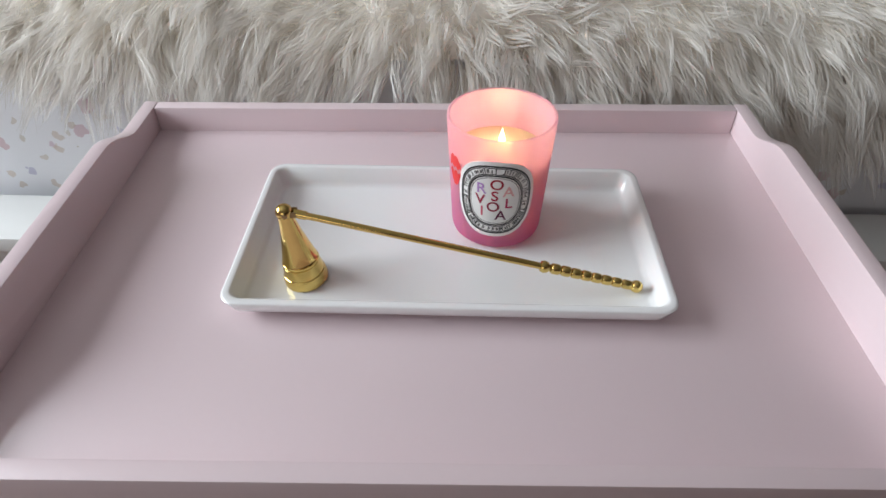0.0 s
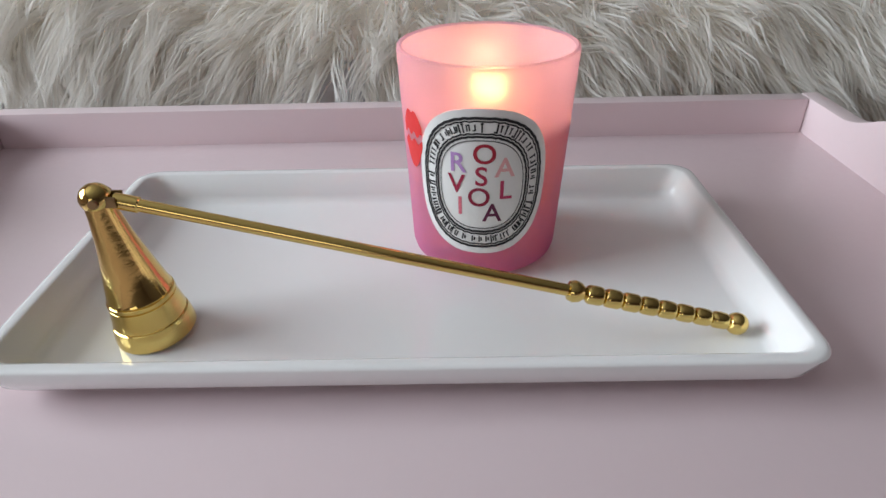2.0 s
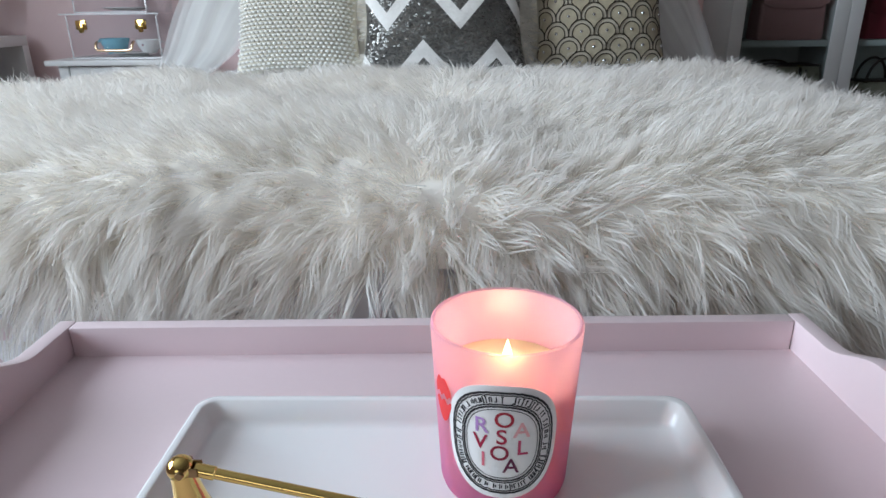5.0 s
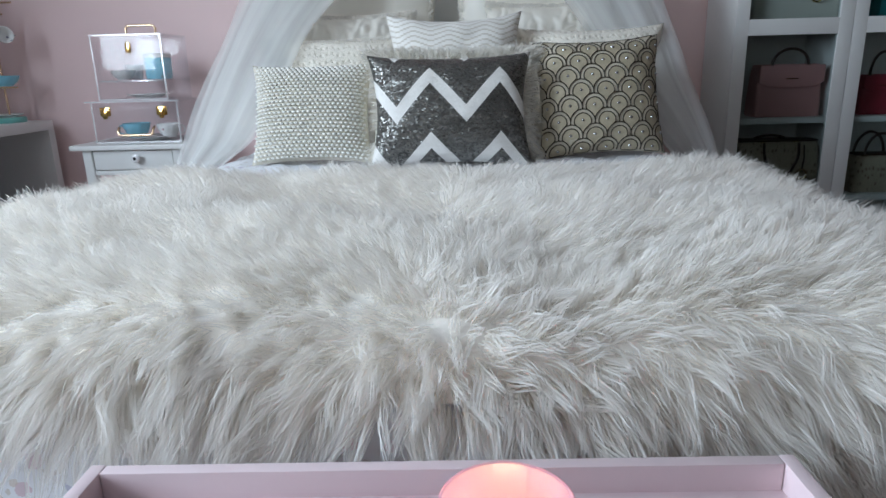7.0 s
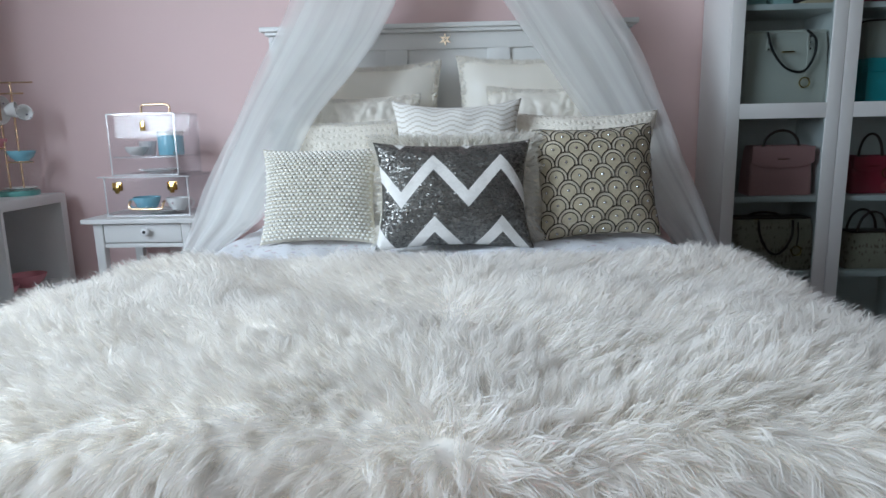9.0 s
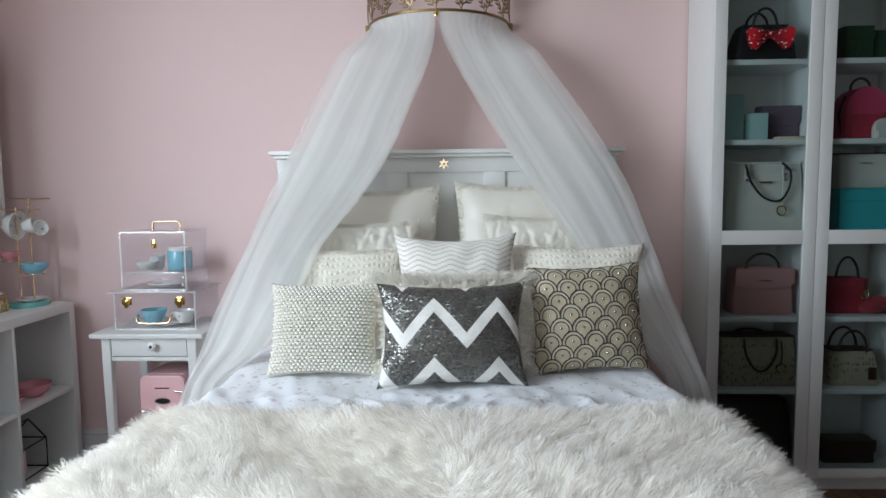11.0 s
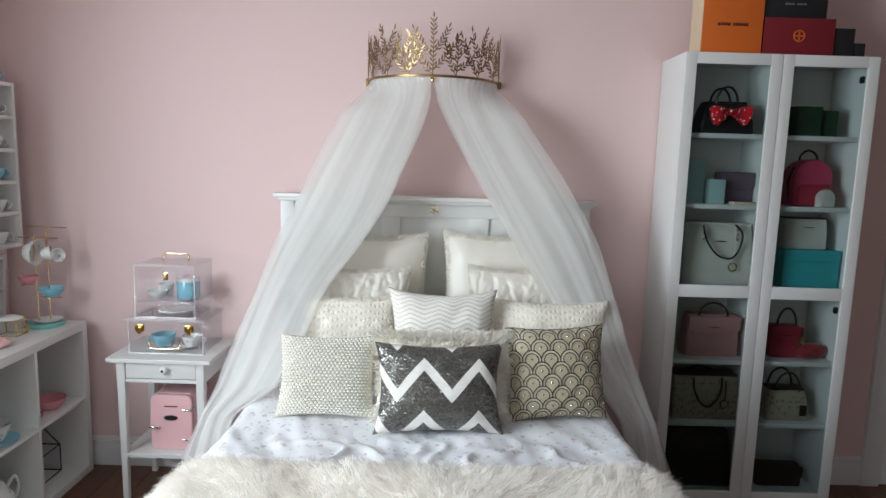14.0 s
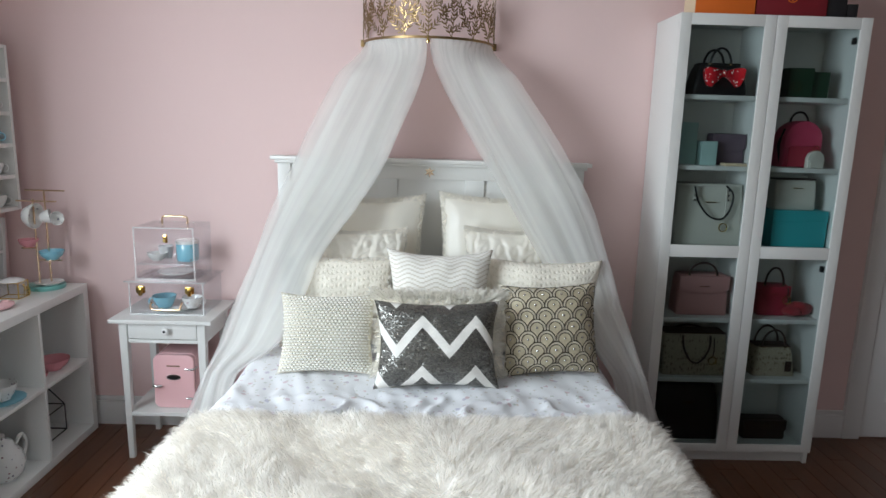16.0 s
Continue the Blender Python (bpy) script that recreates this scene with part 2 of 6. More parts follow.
def dome(rx, ry, rz, n=16, bm=None, m=None):
    bm = bm or bmesh.new()
    bmesh.ops.create_uvsphere(bm, u_segments=n, v_segments=max(6, n // 2), radius=1.0, matrix=(m or Matrix()) @ Matrix.Diagonal((rx, ry, rz, 1)))
    return bm


# ---- the room ----
def wall(name, slabs, material, label):
    bm = bmesh.new()
    for s in slabs:
        box(*s, r=0, bm=bm)
    return solo(name, bm, material, Matrix(), label, "wall", kind="structure")


wall("wall_north", [(LEFT_X - 0.12, RIGHT_X + 0.12, WALL_Y, WALL_Y + 0.12, 0, CEIL_Z)], M["wall"], "smooth pale pink painted wall behind the bed")
wall("wall_west", [(LEFT_X - 0.12, LEFT_X, REAR_Y, WIN_Y0, 0, CEIL_Z), (LEFT_X - 0.12, LEFT_X, WIN_Y1, WALL_Y, 0, CEIL_Z),
                   (LEFT_X - 0.12, LEFT_X, WIN_Y0, WIN_Y1, 0, WIN_Z0), (LEFT_X - 0.12, LEFT_X, WIN_Y0, WIN_Y1, WIN_Z1, CEIL_Z)], M["wall"], "pale pink painted wall with a window")
# east and south walls stay out of view; their dark colour cuts the fill
wall("wall_east", [(RIGHT_X, RIGHT_X + 0.12, REAR_Y, WALL_Y, 0, CEIL_Z)], M["lowbounce"], "unseen side wall, painted dark to cut bounced light")
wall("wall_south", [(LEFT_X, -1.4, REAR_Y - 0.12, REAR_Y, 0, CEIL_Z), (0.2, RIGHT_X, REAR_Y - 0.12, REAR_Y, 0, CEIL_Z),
                    (-1.4, 0.2, REAR_Y - 0.12, REAR_Y, 0, 0.9), (-1.4, 0.2, REAR_Y - 0.12, REAR_Y, 2.2, CEIL_Z)], M["lowbounce"], "unseen rear wall with a window, painted dark to cut bounced light")
# the ceiling is out of view; its white is dulled to weaken the fill
solo("ceiling", box(LEFT_X - 0.12, RIGHT_X + 0.12, REAR_Y - 0.12, WALL_Y + 0.12, CEIL_Z, CEIL_Z + 0.1, 0), M["plaster"], Matrix(), "unseen white plastered ceiling, dulled to cut bounced light", "ceiling", kind="structure")
floor = solo("floor", box(LEFT_X - 0.12, RIGHT_X + 0.12, REAR_Y - 0.12, WALL_Y + 0.12, -0.1, -0.012, 0), M["gap"], Matrix(), "dark reddish brown wooden floorboards", "floor", kind="structure")


def skirting(name, x0, x1):
    ob = thing(name, pose(0, WALL_Y, 0), "white painted skirting board along the wall", "baseboard", kind="structure")
    part("board", box(x0, x1, -0.018, 0, 0, 0.125, 0.002), M["trim"], ob)
    part("moulding", box(x0, x1, -0.012, 0, 0.125, 0.148, 0.005, 3), M["trim"], ob)


skirting("baseboard", LEFT_X, 2.165)


def window_unit(name, y0, y1, z0, z1, m):
    ob = thing(name, m, "white framed window with daylight outside", "window", kind="structure")
    w, h = y1 - y0, z1 - z0
    for a in ((0, 0.05, 0, h), (w - 0.05, w, 0, h), (w / 2 - 0.025, w / 2 + 0.025, 0.05, h - 0.05)):
        part("window_frame", box(0, 0.04, *a[:2], *a[2:], 0.003), M["trim"], ob)
    for a in ((0.05, w / 2 - 0.025, 0, 0.05), (w / 2 + 0.025, w - 0.05, 0, 0.05), (0.05, w / 2 - 0.025, h - 0.05, h), (w / 2 + 0.025, w - 0.05, h - 0.05, h)):
        part("window_frame", box(0, 0.04, *a[:2], *a[2:], 0.003), M["trim"], ob)


window_unit("window_1", WIN_Y0, WIN_Y1, WIN_Z0, WIN_Z1, pose(LEFT_X - 0.1, WIN_Y0, WIN_Z0))
window_unit("window_2", 0, 1.6, 0.9, 2.2, pose(-1.4, REAR_Y - 0.02, 0.9, 0, 0, -90))

# door beside the glass cabinet
door = thing("door_1", pose(2.165, WALL_Y, 0), "closed off-white panelled door with white casing", "door", kind="structure")
part("casing", box(0, 0.09, -0.025, 0, 0, 2.1, 0.004), M["trim"], door)
part("casing", box(0.09, 0.93, -0.025, 0, 2.03, 2.1, 0.004), M["trim"], door)
part("leaf", box(0.096, 0.9, -0.012, 0, 0.008, 2.025, 0.002), M["trim"], door)
for z0, z1 in ((0.2, 0.9), (1.05, 1.9)):
    part("door_panel", box(0.2, 0.8, -0.02, -0.0115, z0, z1, 0.006), M["trim"], door)
part("door_handle", lathe([(0.0, 0.06), (0.022, 0.058), (0.028, 0.045), (0.02, 0.03), (0.01, 0.02), (0.01, 0.004), (0.026, 0.004), (0.026, 0)], 24), M["chrome"], door, "chrome knob", m=pose(0.84, -0.012, 1.0, 90))

# ---- tray table with the dish, candle and snuffer ----
TRAY_Z = 0.587
tray = thing("tray_table", pose(0.0755, 0.207, TRAY_Z, 0, 0, 1.5), "pastel pink lacquered wooden tray table with curved side rails", "tray table")
TW, TD = 0.266, 0.177
part("tray_panel", box(-TW - 0.006, TW + 0.006, -TD - 0.006, TD + 0.006, -0.012, 0, 0.001), M["tray"], tray)
part("back_rail", box(-TW, TW, TD, TD + 0.012, -0.012, 0.0235, 0.0015), M["tray"], tray)
part("front_rail", box(-TW, TW, -TD - 0.012, -TD, -0.012, 0.0235, 0.0015), M["tray"], tray)


def smooth(t):
    t = min(1.0, max(0.0, t))
    return t * t * (3 - 2 * t)


def side_rail():
    pts = []
    for k in range(61):
        y = -TD - 0.012 + (2 * TD + 0.024) * k / 60
        h = 0.0235 + 0.016 * smooth((abs(-y) - 0.14) / -0.055)
        pts.append((y, h))
    return extrude([(-TD - 0.012, -0.012)] + pts + [(TD + 0.012, -0.012)], 0, 0.012, 0.0012)


for x in (-TW - 0.0005, TW + 0.0125):
    part("side_rail", side_rail(), M["tray"], tray, m=pose(x, 0, 0, 0, 0, 90))
for sx in (-1, 1):
    for sy in (-1, 1):
        part("leg", box(sx * 0.2 - 0.016, sx * 0.2 + 0.016, sy * 0.12 - 0.016, sy * 0.12 + 0.016, -TRAY_Z, -0.012, 0.002), M["tray"], tray)


def rounded_ring(bm, hx, hy, r, z, n=8):
    vs = []
    for cx, cy, a in ((hx - r, hy - r, 0), (-hx + r, hy - r, 90), (-hx + r, -hy + r, 180), (hx - r, -hy + r, 270)):
        for k in range(n + 1):
            t = radians(a + 90 * k / n)
            vs.append(bm.verts.new((cx + r * math.cos(t), cy + r * math.sin(t), z)))
    return vs


def stacked_rings(rows, bm=None):
    """A vessel of rounded rectangles: rows of half width, half depth, corner radius, height."""
    bm = bm or bmesh.new()
    rings = [rounded_ring(bm, *row) for row in rows]
    for a, b in zip(rings, rings[1:]):
        for k in range(len(a)):
            bm.faces.new((a[k], a[(k + 1) % len(a)], b[(k + 1) % len(b)], b[k]))
    bm.faces.new(rings[0])
    bm.faces.new(rings[-1])
    return bm


DX, DY = 0.1477, 0.0802
DISH_FLOOR = TRAY_Z + 0.0038
dish_rows = [(DX - 0.02, DY - 0.02, 0.01, 0.0), (DX - 0.019, DY - 0.019, 0.01, 0.001), (DX - 0.017, DY - 0.017, 0.011, 0.002), (DX - 0.006, DY - 0.006, 0.012, 0.0055),
             (DX - 0.003, DY - 0.003, 0.012, 0.009), (DX, DY, 0.012, 0.0176), (DX - 0.0006, DY - 0.0006, 0.0118, 0.0184), (DX - 0.0018, DY - 0.0018, 0.011, 0.0187),
             (DX - 0.0045, DY - 0.0045, 0.009, 0.0187), (DX - 0.0058, DY - 0.0058, 0.0085, 0.0182), (DX - 0.009, DY - 0.009, 0.0085, 0.0075), (DX - 0.011, DY - 0.011, 0.0085, 0.0048),
             (DX - 0.014, DY - 0.014, 0.0085, 0.0038), (0.05, 0.02, 0.008, 0.0036)]
solo("serving_dish", stacked_rings(dish_rows), M["dish"], pose(0.0815, 0.2200, TRAY_Z, 0, 0, 0.5), "glossy white rectangular serving dish lying on the pink tray", "dish", angle=60)

# candle
CX, CY, CZ = 0.1155, 0.2468, DISH_FLOOR
candle = thing("scented_candle", pose(CX, CY, CZ), "lit scented candle in frosted pink glass in the white dish", "candle")


def jar_r(z):
    return 0.0328 + 0.0047 * min(1.0, max(0.0, z / 0.092))


def frosted_material():
    m, nt, b = nodes_of("frosted_pink_glass")
    tc, sp = nt.nodes.new("ShaderNodeTexCoord"), nt.nodes.new("ShaderNodeSeparateXYZ")
    link(nt, tc.outputs["Object"], sp.inputs[0])
    up = math_node(nt, "MULTIPLY", sp.outputs[2], 11.0)
    col = mix_colour(nt, up, (0.8, 0.27, 0.6), (0.94, 0.62, 0.8))
    col = mix_colour(nt, math_node(nt, "MULTIPLY", noise_node(nt, 60), 0.15), col, (0.98, 0.6, 0.64))
    d, tr, tp, gl = (nt.nodes.new("ShaderNodeBsdf" + k) for k in ("Diffuse", "Translucent", "Refraction", "Glossy"))
    for n in (d, tr):
        link(nt, col, n.inputs[0])
    tp.inputs["Color"].default_value = (1.0, 0.8, 0.5, 1)
    tp.inputs["Roughness"].default_value, tp.inputs["IOR"].default_value = 0.92, 1.22
    gl.inputs["Roughness"].default_value = 0.36
    a, c, e = (nt.nodes.new("ShaderNodeMixShader") for _ in range(3))
    a.inputs[0].default_value, c.inputs[0].default_value, e.inputs[0].default_value = 0.58, 0.24, 0.035
    link(nt, d.outputs[0], a.inputs[1])
    link(nt, tr.outputs[0], a.inputs[2])
    link(nt, a.outputs[0], c.inputs[1])
    link(nt, tp.outputs[0], c.inputs[2])
    link(nt, c.outputs[0], e.inputs[1])
    link(nt, gl.outputs[0], e.inputs[2])
    straight, last = nt.nodes.new("ShaderNodeBsdfTransparent"), nt.nodes.new("ShaderNodeMixShader")
    straight.inputs[0].default_value, last.inputs[0].default_value = (1.0, 0.88, 0.86, 1), 0.16
    link(nt, e.outputs[0], last.inputs[1])
    link(nt, straight.outputs[0], last.inputs[2])
    link(nt, last.outputs[0], nt.nodes["Material Output"].inputs[0])
    return m


M["jar"] = frosted_material()
WAX = 0.064
jar_profile = [(0.0, 0.0), (0.026, 0.0), (0.0305, 0.001), (0.0322, 0.0028)] + [(jar_r(z), z) for z in (0.006, 0.03, 0.06, 0.092)] + \
    [(jar_r(0.092) - 0.0002, 0.0938), (jar_r(0.092) - 0.0012, 0.0944), (jar_r(0.092) - 0.0022, 0.0936), (jar_r(0.08) - 0.0025, 0.08), (jar_r(0.05) - 0.0025, 0.05), (0.0295, 0.008), (0.0, 0.007)]
part("jar", lathe(jar_profile, 72), M["jar"], candle, "frosted pink glass jar, deeper pink at the foot")


def wax_material():
    m, nt, b = nodes_of("cream_wax")
    d, tr, mx = nt.nodes.new("ShaderNodeBsdfDiffuse"), nt.nodes.new("ShaderNodeBsdfTranslucent"), nt.nodes.new("ShaderNodeMixShader")
    col = mix_colour(nt, noise_node(nt, 70), (0.95, 0.8, 0.62), (0.97, 0.86, 0.7))
    link(nt, col, d.inputs[0])
    link(nt, col, tr.inputs[0])
    mx.inputs[0].default_value = 0.65
    link(nt, d.outputs[0], mx.inputs[1])
    link(nt, tr.outputs[0], mx.inputs[2])
    link(nt, mx.outputs[0], nt.nodes["Material Output"].inputs[0])
    return m


def flame_material():
    m, nt, b = nodes_of("candle_flame")
    em = nt.nodes.new("ShaderNodeEmission")
    em.inputs[0].default_value, em.inputs[1].default_value = (1.0, 0.72, 0.28, 1), 14
    link(nt, em.outputs[0], nt.nodes["Material Output"].inputs[0])
    return m


part("wax", lathe([(0.0, 0.0085), (0.029, 0.0085), (jar_r(0.05) - 0.0032, 0.05), (jar_r(WAX) - 0.0032, WAX + 0.0008), (0.028, WAX), (0.012, WAX - 0.0008), (0.0, WAX - 0.001)], 48), wax_material(), candle, "pale melted wax")
part("wick", tube([(0, 0, WAX - 0.002), (0.0004, 0, WAX + 0.003), (0.001, 0, WAX + 0.0055)], 0.0007, 8), surf("charred_wick", (0.02, 0.015, 0.012), 0.9), candle, "charred wick")
part("flame", lathe([(0.0, 0.0), (0.0016, 0.001), (0.0026, 0.0035), (0.0023, 0.0065), (0.0012, 0.0105), (0.0, 0.0145)], 20), flame_material(), candle, "small yellow flame", m=pose(0.0008, 0, WAX + 0.004))
flame_light.location = (CX + 0.0008, CY, CZ + WAX + 0.011)

LAB_Z, LAB_A, LAB_HW, LAB_HH = 0.0462, radians(-6), 0.79, 0.0325


def on_jar(u, v, lift):
    """A place on the jar's outside: u, v from -1 to 1 over the oval label."""
    z = LAB_Z + v * LAB_HH
    a, r = LAB_A + u * LAB_HW, jar_r(z) + lift
    return Vector((r * math.sin(a), -r * math.cos(a), z))


def oval(t, k=1.0):
    c, s = math.cos(t), math.sin(t)
    e = 2 / 2.5
    return k * math.copysign(abs(c) ** e, c), k * math.copysign(abs(s) ** e, s)


def oval_band(k0, k1, lift, wave=0.0, n=96):
    bm = bmesh.new()
    rows = []
    for i in range(n):
        t = 2 * math.pi * i / n
        w = wave * math.sin(t * 40)
        rows.append([bm.verts.new(on_jar(*oval(t, k + w), lift)) for k in (k0, k1)])
    for i in range(n):
        a, b = rows[i], rows[(i + 1) % n]
        bm.faces.new((a[0], b[0], b[1], a[1]))
    return bm


def label_disc(lift):
    bm = bmesh.new()
    n, steps = 64, 10
    rings = [[bm.verts.new(on_jar(*oval(2 * math.pi * i / n, k / steps), lift)) for i in range(n)] for k in range(1, steps + 1)]
    mid = bm.verts.new(on_jar(0, 0, lift))
    for i in range(n):
        bm.faces.new((mid, rings[0][i], rings[0][(i + 1) % n]))
    for a, b in zip(rings, rings[1:]):
        for i in range(n):
            bm.faces.new((a[i], b[i], b[(i + 1) % n], a[(i + 1) % n]))
    rim = [bm.verts.new(on_jar(*oval(2 * math.pi * i / n, 1.0), -0.0003)) for i in range(n)]
    for i in range(n):
        bm.faces.new((rings[-1][i], rim[i], rim[(i + 1) % n], rings[-1][(i + 1) % n]))
    return bm


M["paper"] = surf("white_label_paper", (0.8, 0.79, 0.77), 0.7, var=0.02, scale=40, fine=500)
M["ink"] = surf("black_ink", (0.012, 0.011, 0.013), 0.6)
oval_label = part("paper_label", label_disc(0.0003), M["paper"], candle, "white oval paper label with black rings")
for k0, k1, wv in ((0.907, 0.872, 0.005), (0.86, 0.84, 0.007), (0.706, 0.684, 0.007), (0.672, 0.642, 0.005), (0.615, 0.603, 0.0)):
    part("ring", oval_band(k1, k0, 0.0005, wv), M["ink"], oval_label)
bars = bmesh.new()
rng = random.Random(4)
for i in range(74):
    if i % 9 == 8 or i % 23 == 5:
        continue
    t = 2 * math.pi * (i + 0.5) / 74
    u, v = oval(t, 0.772)
    nx, ny = math.cos(t), math.sin(t)
    wide, tall = 0.028 * rng.uniform(0.8, 1.05), rng.choice((0.042, 0.046, 0.06))
    strokes = rng.choice((((-0.7, 0, -1, 1), (0.7, 0, -1, 1), (0, 0.85, 0, 0)), ((-0.6, 0, -1, 1), (0, -0.85, 0, 0)), ((0, 0, -1, 1), (0, 0.85, 0, 0)), ((-0.6, 0, -1, 1), (0.7, -0.3, -0.6, 0.6))))
    for off, lift, b0, b1 in strokes:
        if lift and b0 == b1:
            q = [(-0.8, lift - 0.2), (0.8, lift - 0.2), (0.8, lift + 0.2), (-0.8, lift + 0.2)]
        else:
            q = [(off - 0.44, b0), (off + 0.44, b0), (off + 0.44, b1), (off - 0.44, b1)]
        bars.faces.new([bars.verts.new(on_jar(u - ny * a * wide + nx * b * tall, v + nx * a * wide + ny * b * tall, 0.0005)) for a, b in q])
tagged(part("print_ring", bars, M["ink"], oval_label), kind="stuff")


def jar_letter(char, u, v, size, colour):
    cu = bpy.data.curves.new("letter", "FONT")
    cu.body, cu.size, cu.align_x, cu.align_y, cu.offset = char, 1.0, "CENTER", "CENTER", 0.012
    tmp = bpy.data.objects.new("letter", cu)
    scene.collection.objects.link(tmp)
    bpy.context.view_layer.update()
    me = tmp.evaluated_get(bpy.context.evaluated_depsgraph_get()).to_mesh()
    bm = bmesh.new()
    bm.from_mesh(me)
    bmesh.ops.subdivide_edges(bm, edges=[e for e in bm.edges if e.calc_length() > 0.15], cuts=2)
    bmesh.ops.triangulate(bm, faces=bm.faces)
    for p in bm.verts:
        p.co = on_jar(u + p.co.x * size / LAB_HW / 0.036, v + p.co.y * size / LAB_HH, 0.0005)
    tmp.to_mesh_clear()
    bpy.data.objects.remove(tmp)
    part("letter", bm, surf("ink_" + char.lower(), colour, 0.6, bump=0), oval_label)


for char, u, v, colour in (("O", 0.04, 0.35, (0.36, 0.01, 0.03)), ("R", -0.34, 0.22, (0.45, 0.25, 0.55)), ("A", 0.33, 0.17, (0.8, 0.42, 0.42)), ("S", 0.0, 0.05, (0.4, 0.02, 0.06)),
                           ("V", -0.36, -0.07, (0.35, 0.01, 0.05)), ("O", -0.03, -0.24, (0.28, 0.01, 0.04)), ("L", 0.35, -0.14, (0.5, 0.04, 0.12)), ("I", -0.31, -0.38, (0.7, 0.16, 0.22)), ("A", 0.17, -0.46, (0.12, 0.01, 0.05))):
    jar_letter(char, u, v + 0.07, 0.0118, colour)


def lip(upper):
    bm = bmesh.new()
    top, low = [], []
    for i in range(17):
        s = -1 + i / 8
        if upper:
            a, b = 0.17 + 0.2 * (1 - s * s) - 0.06 * math.exp(-(s / 0.25) ** 2), 0.06 + 0.03 * math.sin(9 * s)
        else:
            a, b = -0.02 + 0.03 * math.sin(8 * s), -0.06 - 0.3 * (1 - s * s)
        top.append(bm.verts.new(on_jar(-1.17 + 0.235 * s, 0.44 + 1.1 * a, 0.0004)))
        low.append(bm.verts.new(on_jar(-1.17 + 0.235 * s, 0.44 + 1.1 * min(b, a - 0.01), 0.0004)))
    for i in range(16):
        bm.faces.new((low[i], low[i + 1], top[i + 1], top[i]))
    return bm


M["lipred"] = surf("red_print", (0.75, 0.03, 0.03), 0.5, var=0.1, fine=300)
part("lip_print", lip(True), M["lipred"], candle, "red printed kiss mark")
part("lip_print", lip(False), M["lipred"], candle, "red printed kiss mark")

# snuffer
snuffer = thing("candle_snuffer", pose(-0.0215, 0.1765, DISH_FLOOR), "polished brass candle snuffer with a beaded handle lying in the dish", "candle snuffer")
part("bell", lathe([(0.0138, 0.0), (0.0152, 0.0002), (0.0153, 0.0016), (0.0147, 0.0055), (0.0142, 0.0074), (0.0135, 0.0078), (0.0135, 0.0082), (0.0139, 0.0086), (0.0128, 0.0145), (0.0125, 0.0162), (0.0119, 0.0165), (0.0119, 0.0168), (0.0127, 0.0172),
                    (0.0125, 0.0184), (0.0118, 0.0187), (0.0118, 0.019), (0.0122, 0.0194), (0.0117, 0.0204), (0.0094, 0.031), (0.0068, 0.043), (0.0052, 0.054), (0.0048, 0.058), (0.0035, 0.0575), (0.0118, 0.012), (0.0136, 0.002)], 48), M["gold"], snuffer, m=pose(0.0045, 0.0035, 0.0011) @ Vector((-0.0055, -0.0035, 0.0594)).to_track_quat("Z", "Y").to_matrix().to_4x4())
BALL = Vector((-0.001, 0, 0.0605))
part("hinge_ball", dome(0.0056, 0.0056, 0.0054, 24, m=Matrix.Translation(BALL)), M["gold"], snuffer)
# pin and fork in darker metal, for the dark gap between ball and rod
part("hinge_pin", lathe([(0.0, 0.0), (0.0016, 0.0), (0.0018, 0.0006), (0.0018, 0.0112), (0.0016, 0.0118), (0.0, 0.0118)], 14), M["bronze"], snuffer, "dark hinge pin", m=Matrix.Translation(BALL + Vector((0.0015, 0.0059, 0.0))) @ pose(0, 0, 0, 90))
for dy in (-0.0034, 0.0024):
    part("hinge_fork", box(0.003, 0.008, dy + 0.0004, dy + 0.0012, -0.0026, 0.0014, 0.0003), M["bronze"], snuffer, "darker metal hinge fork", m=Matrix.Translation(BALL))
A0, B0 = BALL + Vector((0.006, 0.0005, -0.0012)), Vector((0.2305, -0.0015, 0.0045))
along = (B0 - A0).normalized()
turn = along.to_track_quat("Z", "Y").to_matrix().to_4x4()
LEN = (B0 - A0).length
part("rod", lathe([(0.0, 0.0), (0.0029, 0.0), (0.0029, 0.008), (0.0023, 0.0085), (0.0023, LEN * 0.71), (0.0, LEN * 0.71)], 20), M["gold"], snuffer, m=Matrix.Translation(A0) @ turn)
part("collar", lathe([(0.002, 0.0), (0.0036, 0.0006), (0.0043, 0.0026), (0.0038, 0.005), (0.0026, 0.0064), (0.0024, 0.0075)], 24), M["gold"], snuffer, m=Matrix.Translation(A0 + along * LEN * 0.705) @ turn)
g0 = LEN * 0.705 + 0.0073
step = (LEN - 0.0035 - g0) / 8
for k in range(8):
    r = 0.0037 - 0.00006 * k
    part("bead", lathe([(0.0022, 0.0), (r - 0.0004, 0.0006), (r, 0.0016), (r, step - 0.0016), (r - 0.0004, step - 0.0006), (0.0022, step)], 24), M["gold"], snuffer, m=Matrix.Translation(A0 + along * (g0 + k * step)) @ turn)
part("end_knob", dome(0.0044, 0.0044, 0.0044, 20, m=Matrix.Translation(B0)), M["gold"], snuffer)

# ---- bed ----
BX, BED_Z, FOOT_Y = 0.014, 0.66, 0.475
bed = thing("bed", pose(BX, 0, 0), "white wooden double bed with a panelled headboard", "bed")
part("headboard_ledge", box(-0.73, 0.73, 2.512, 2.605, 1.362, 1.38, 0.003), M["white"], bed)
part("headboard_cove", box(-0.712, 0.712, 2.525, 2.6, 1.348, 1.362, 0.003), M["white"], bed)
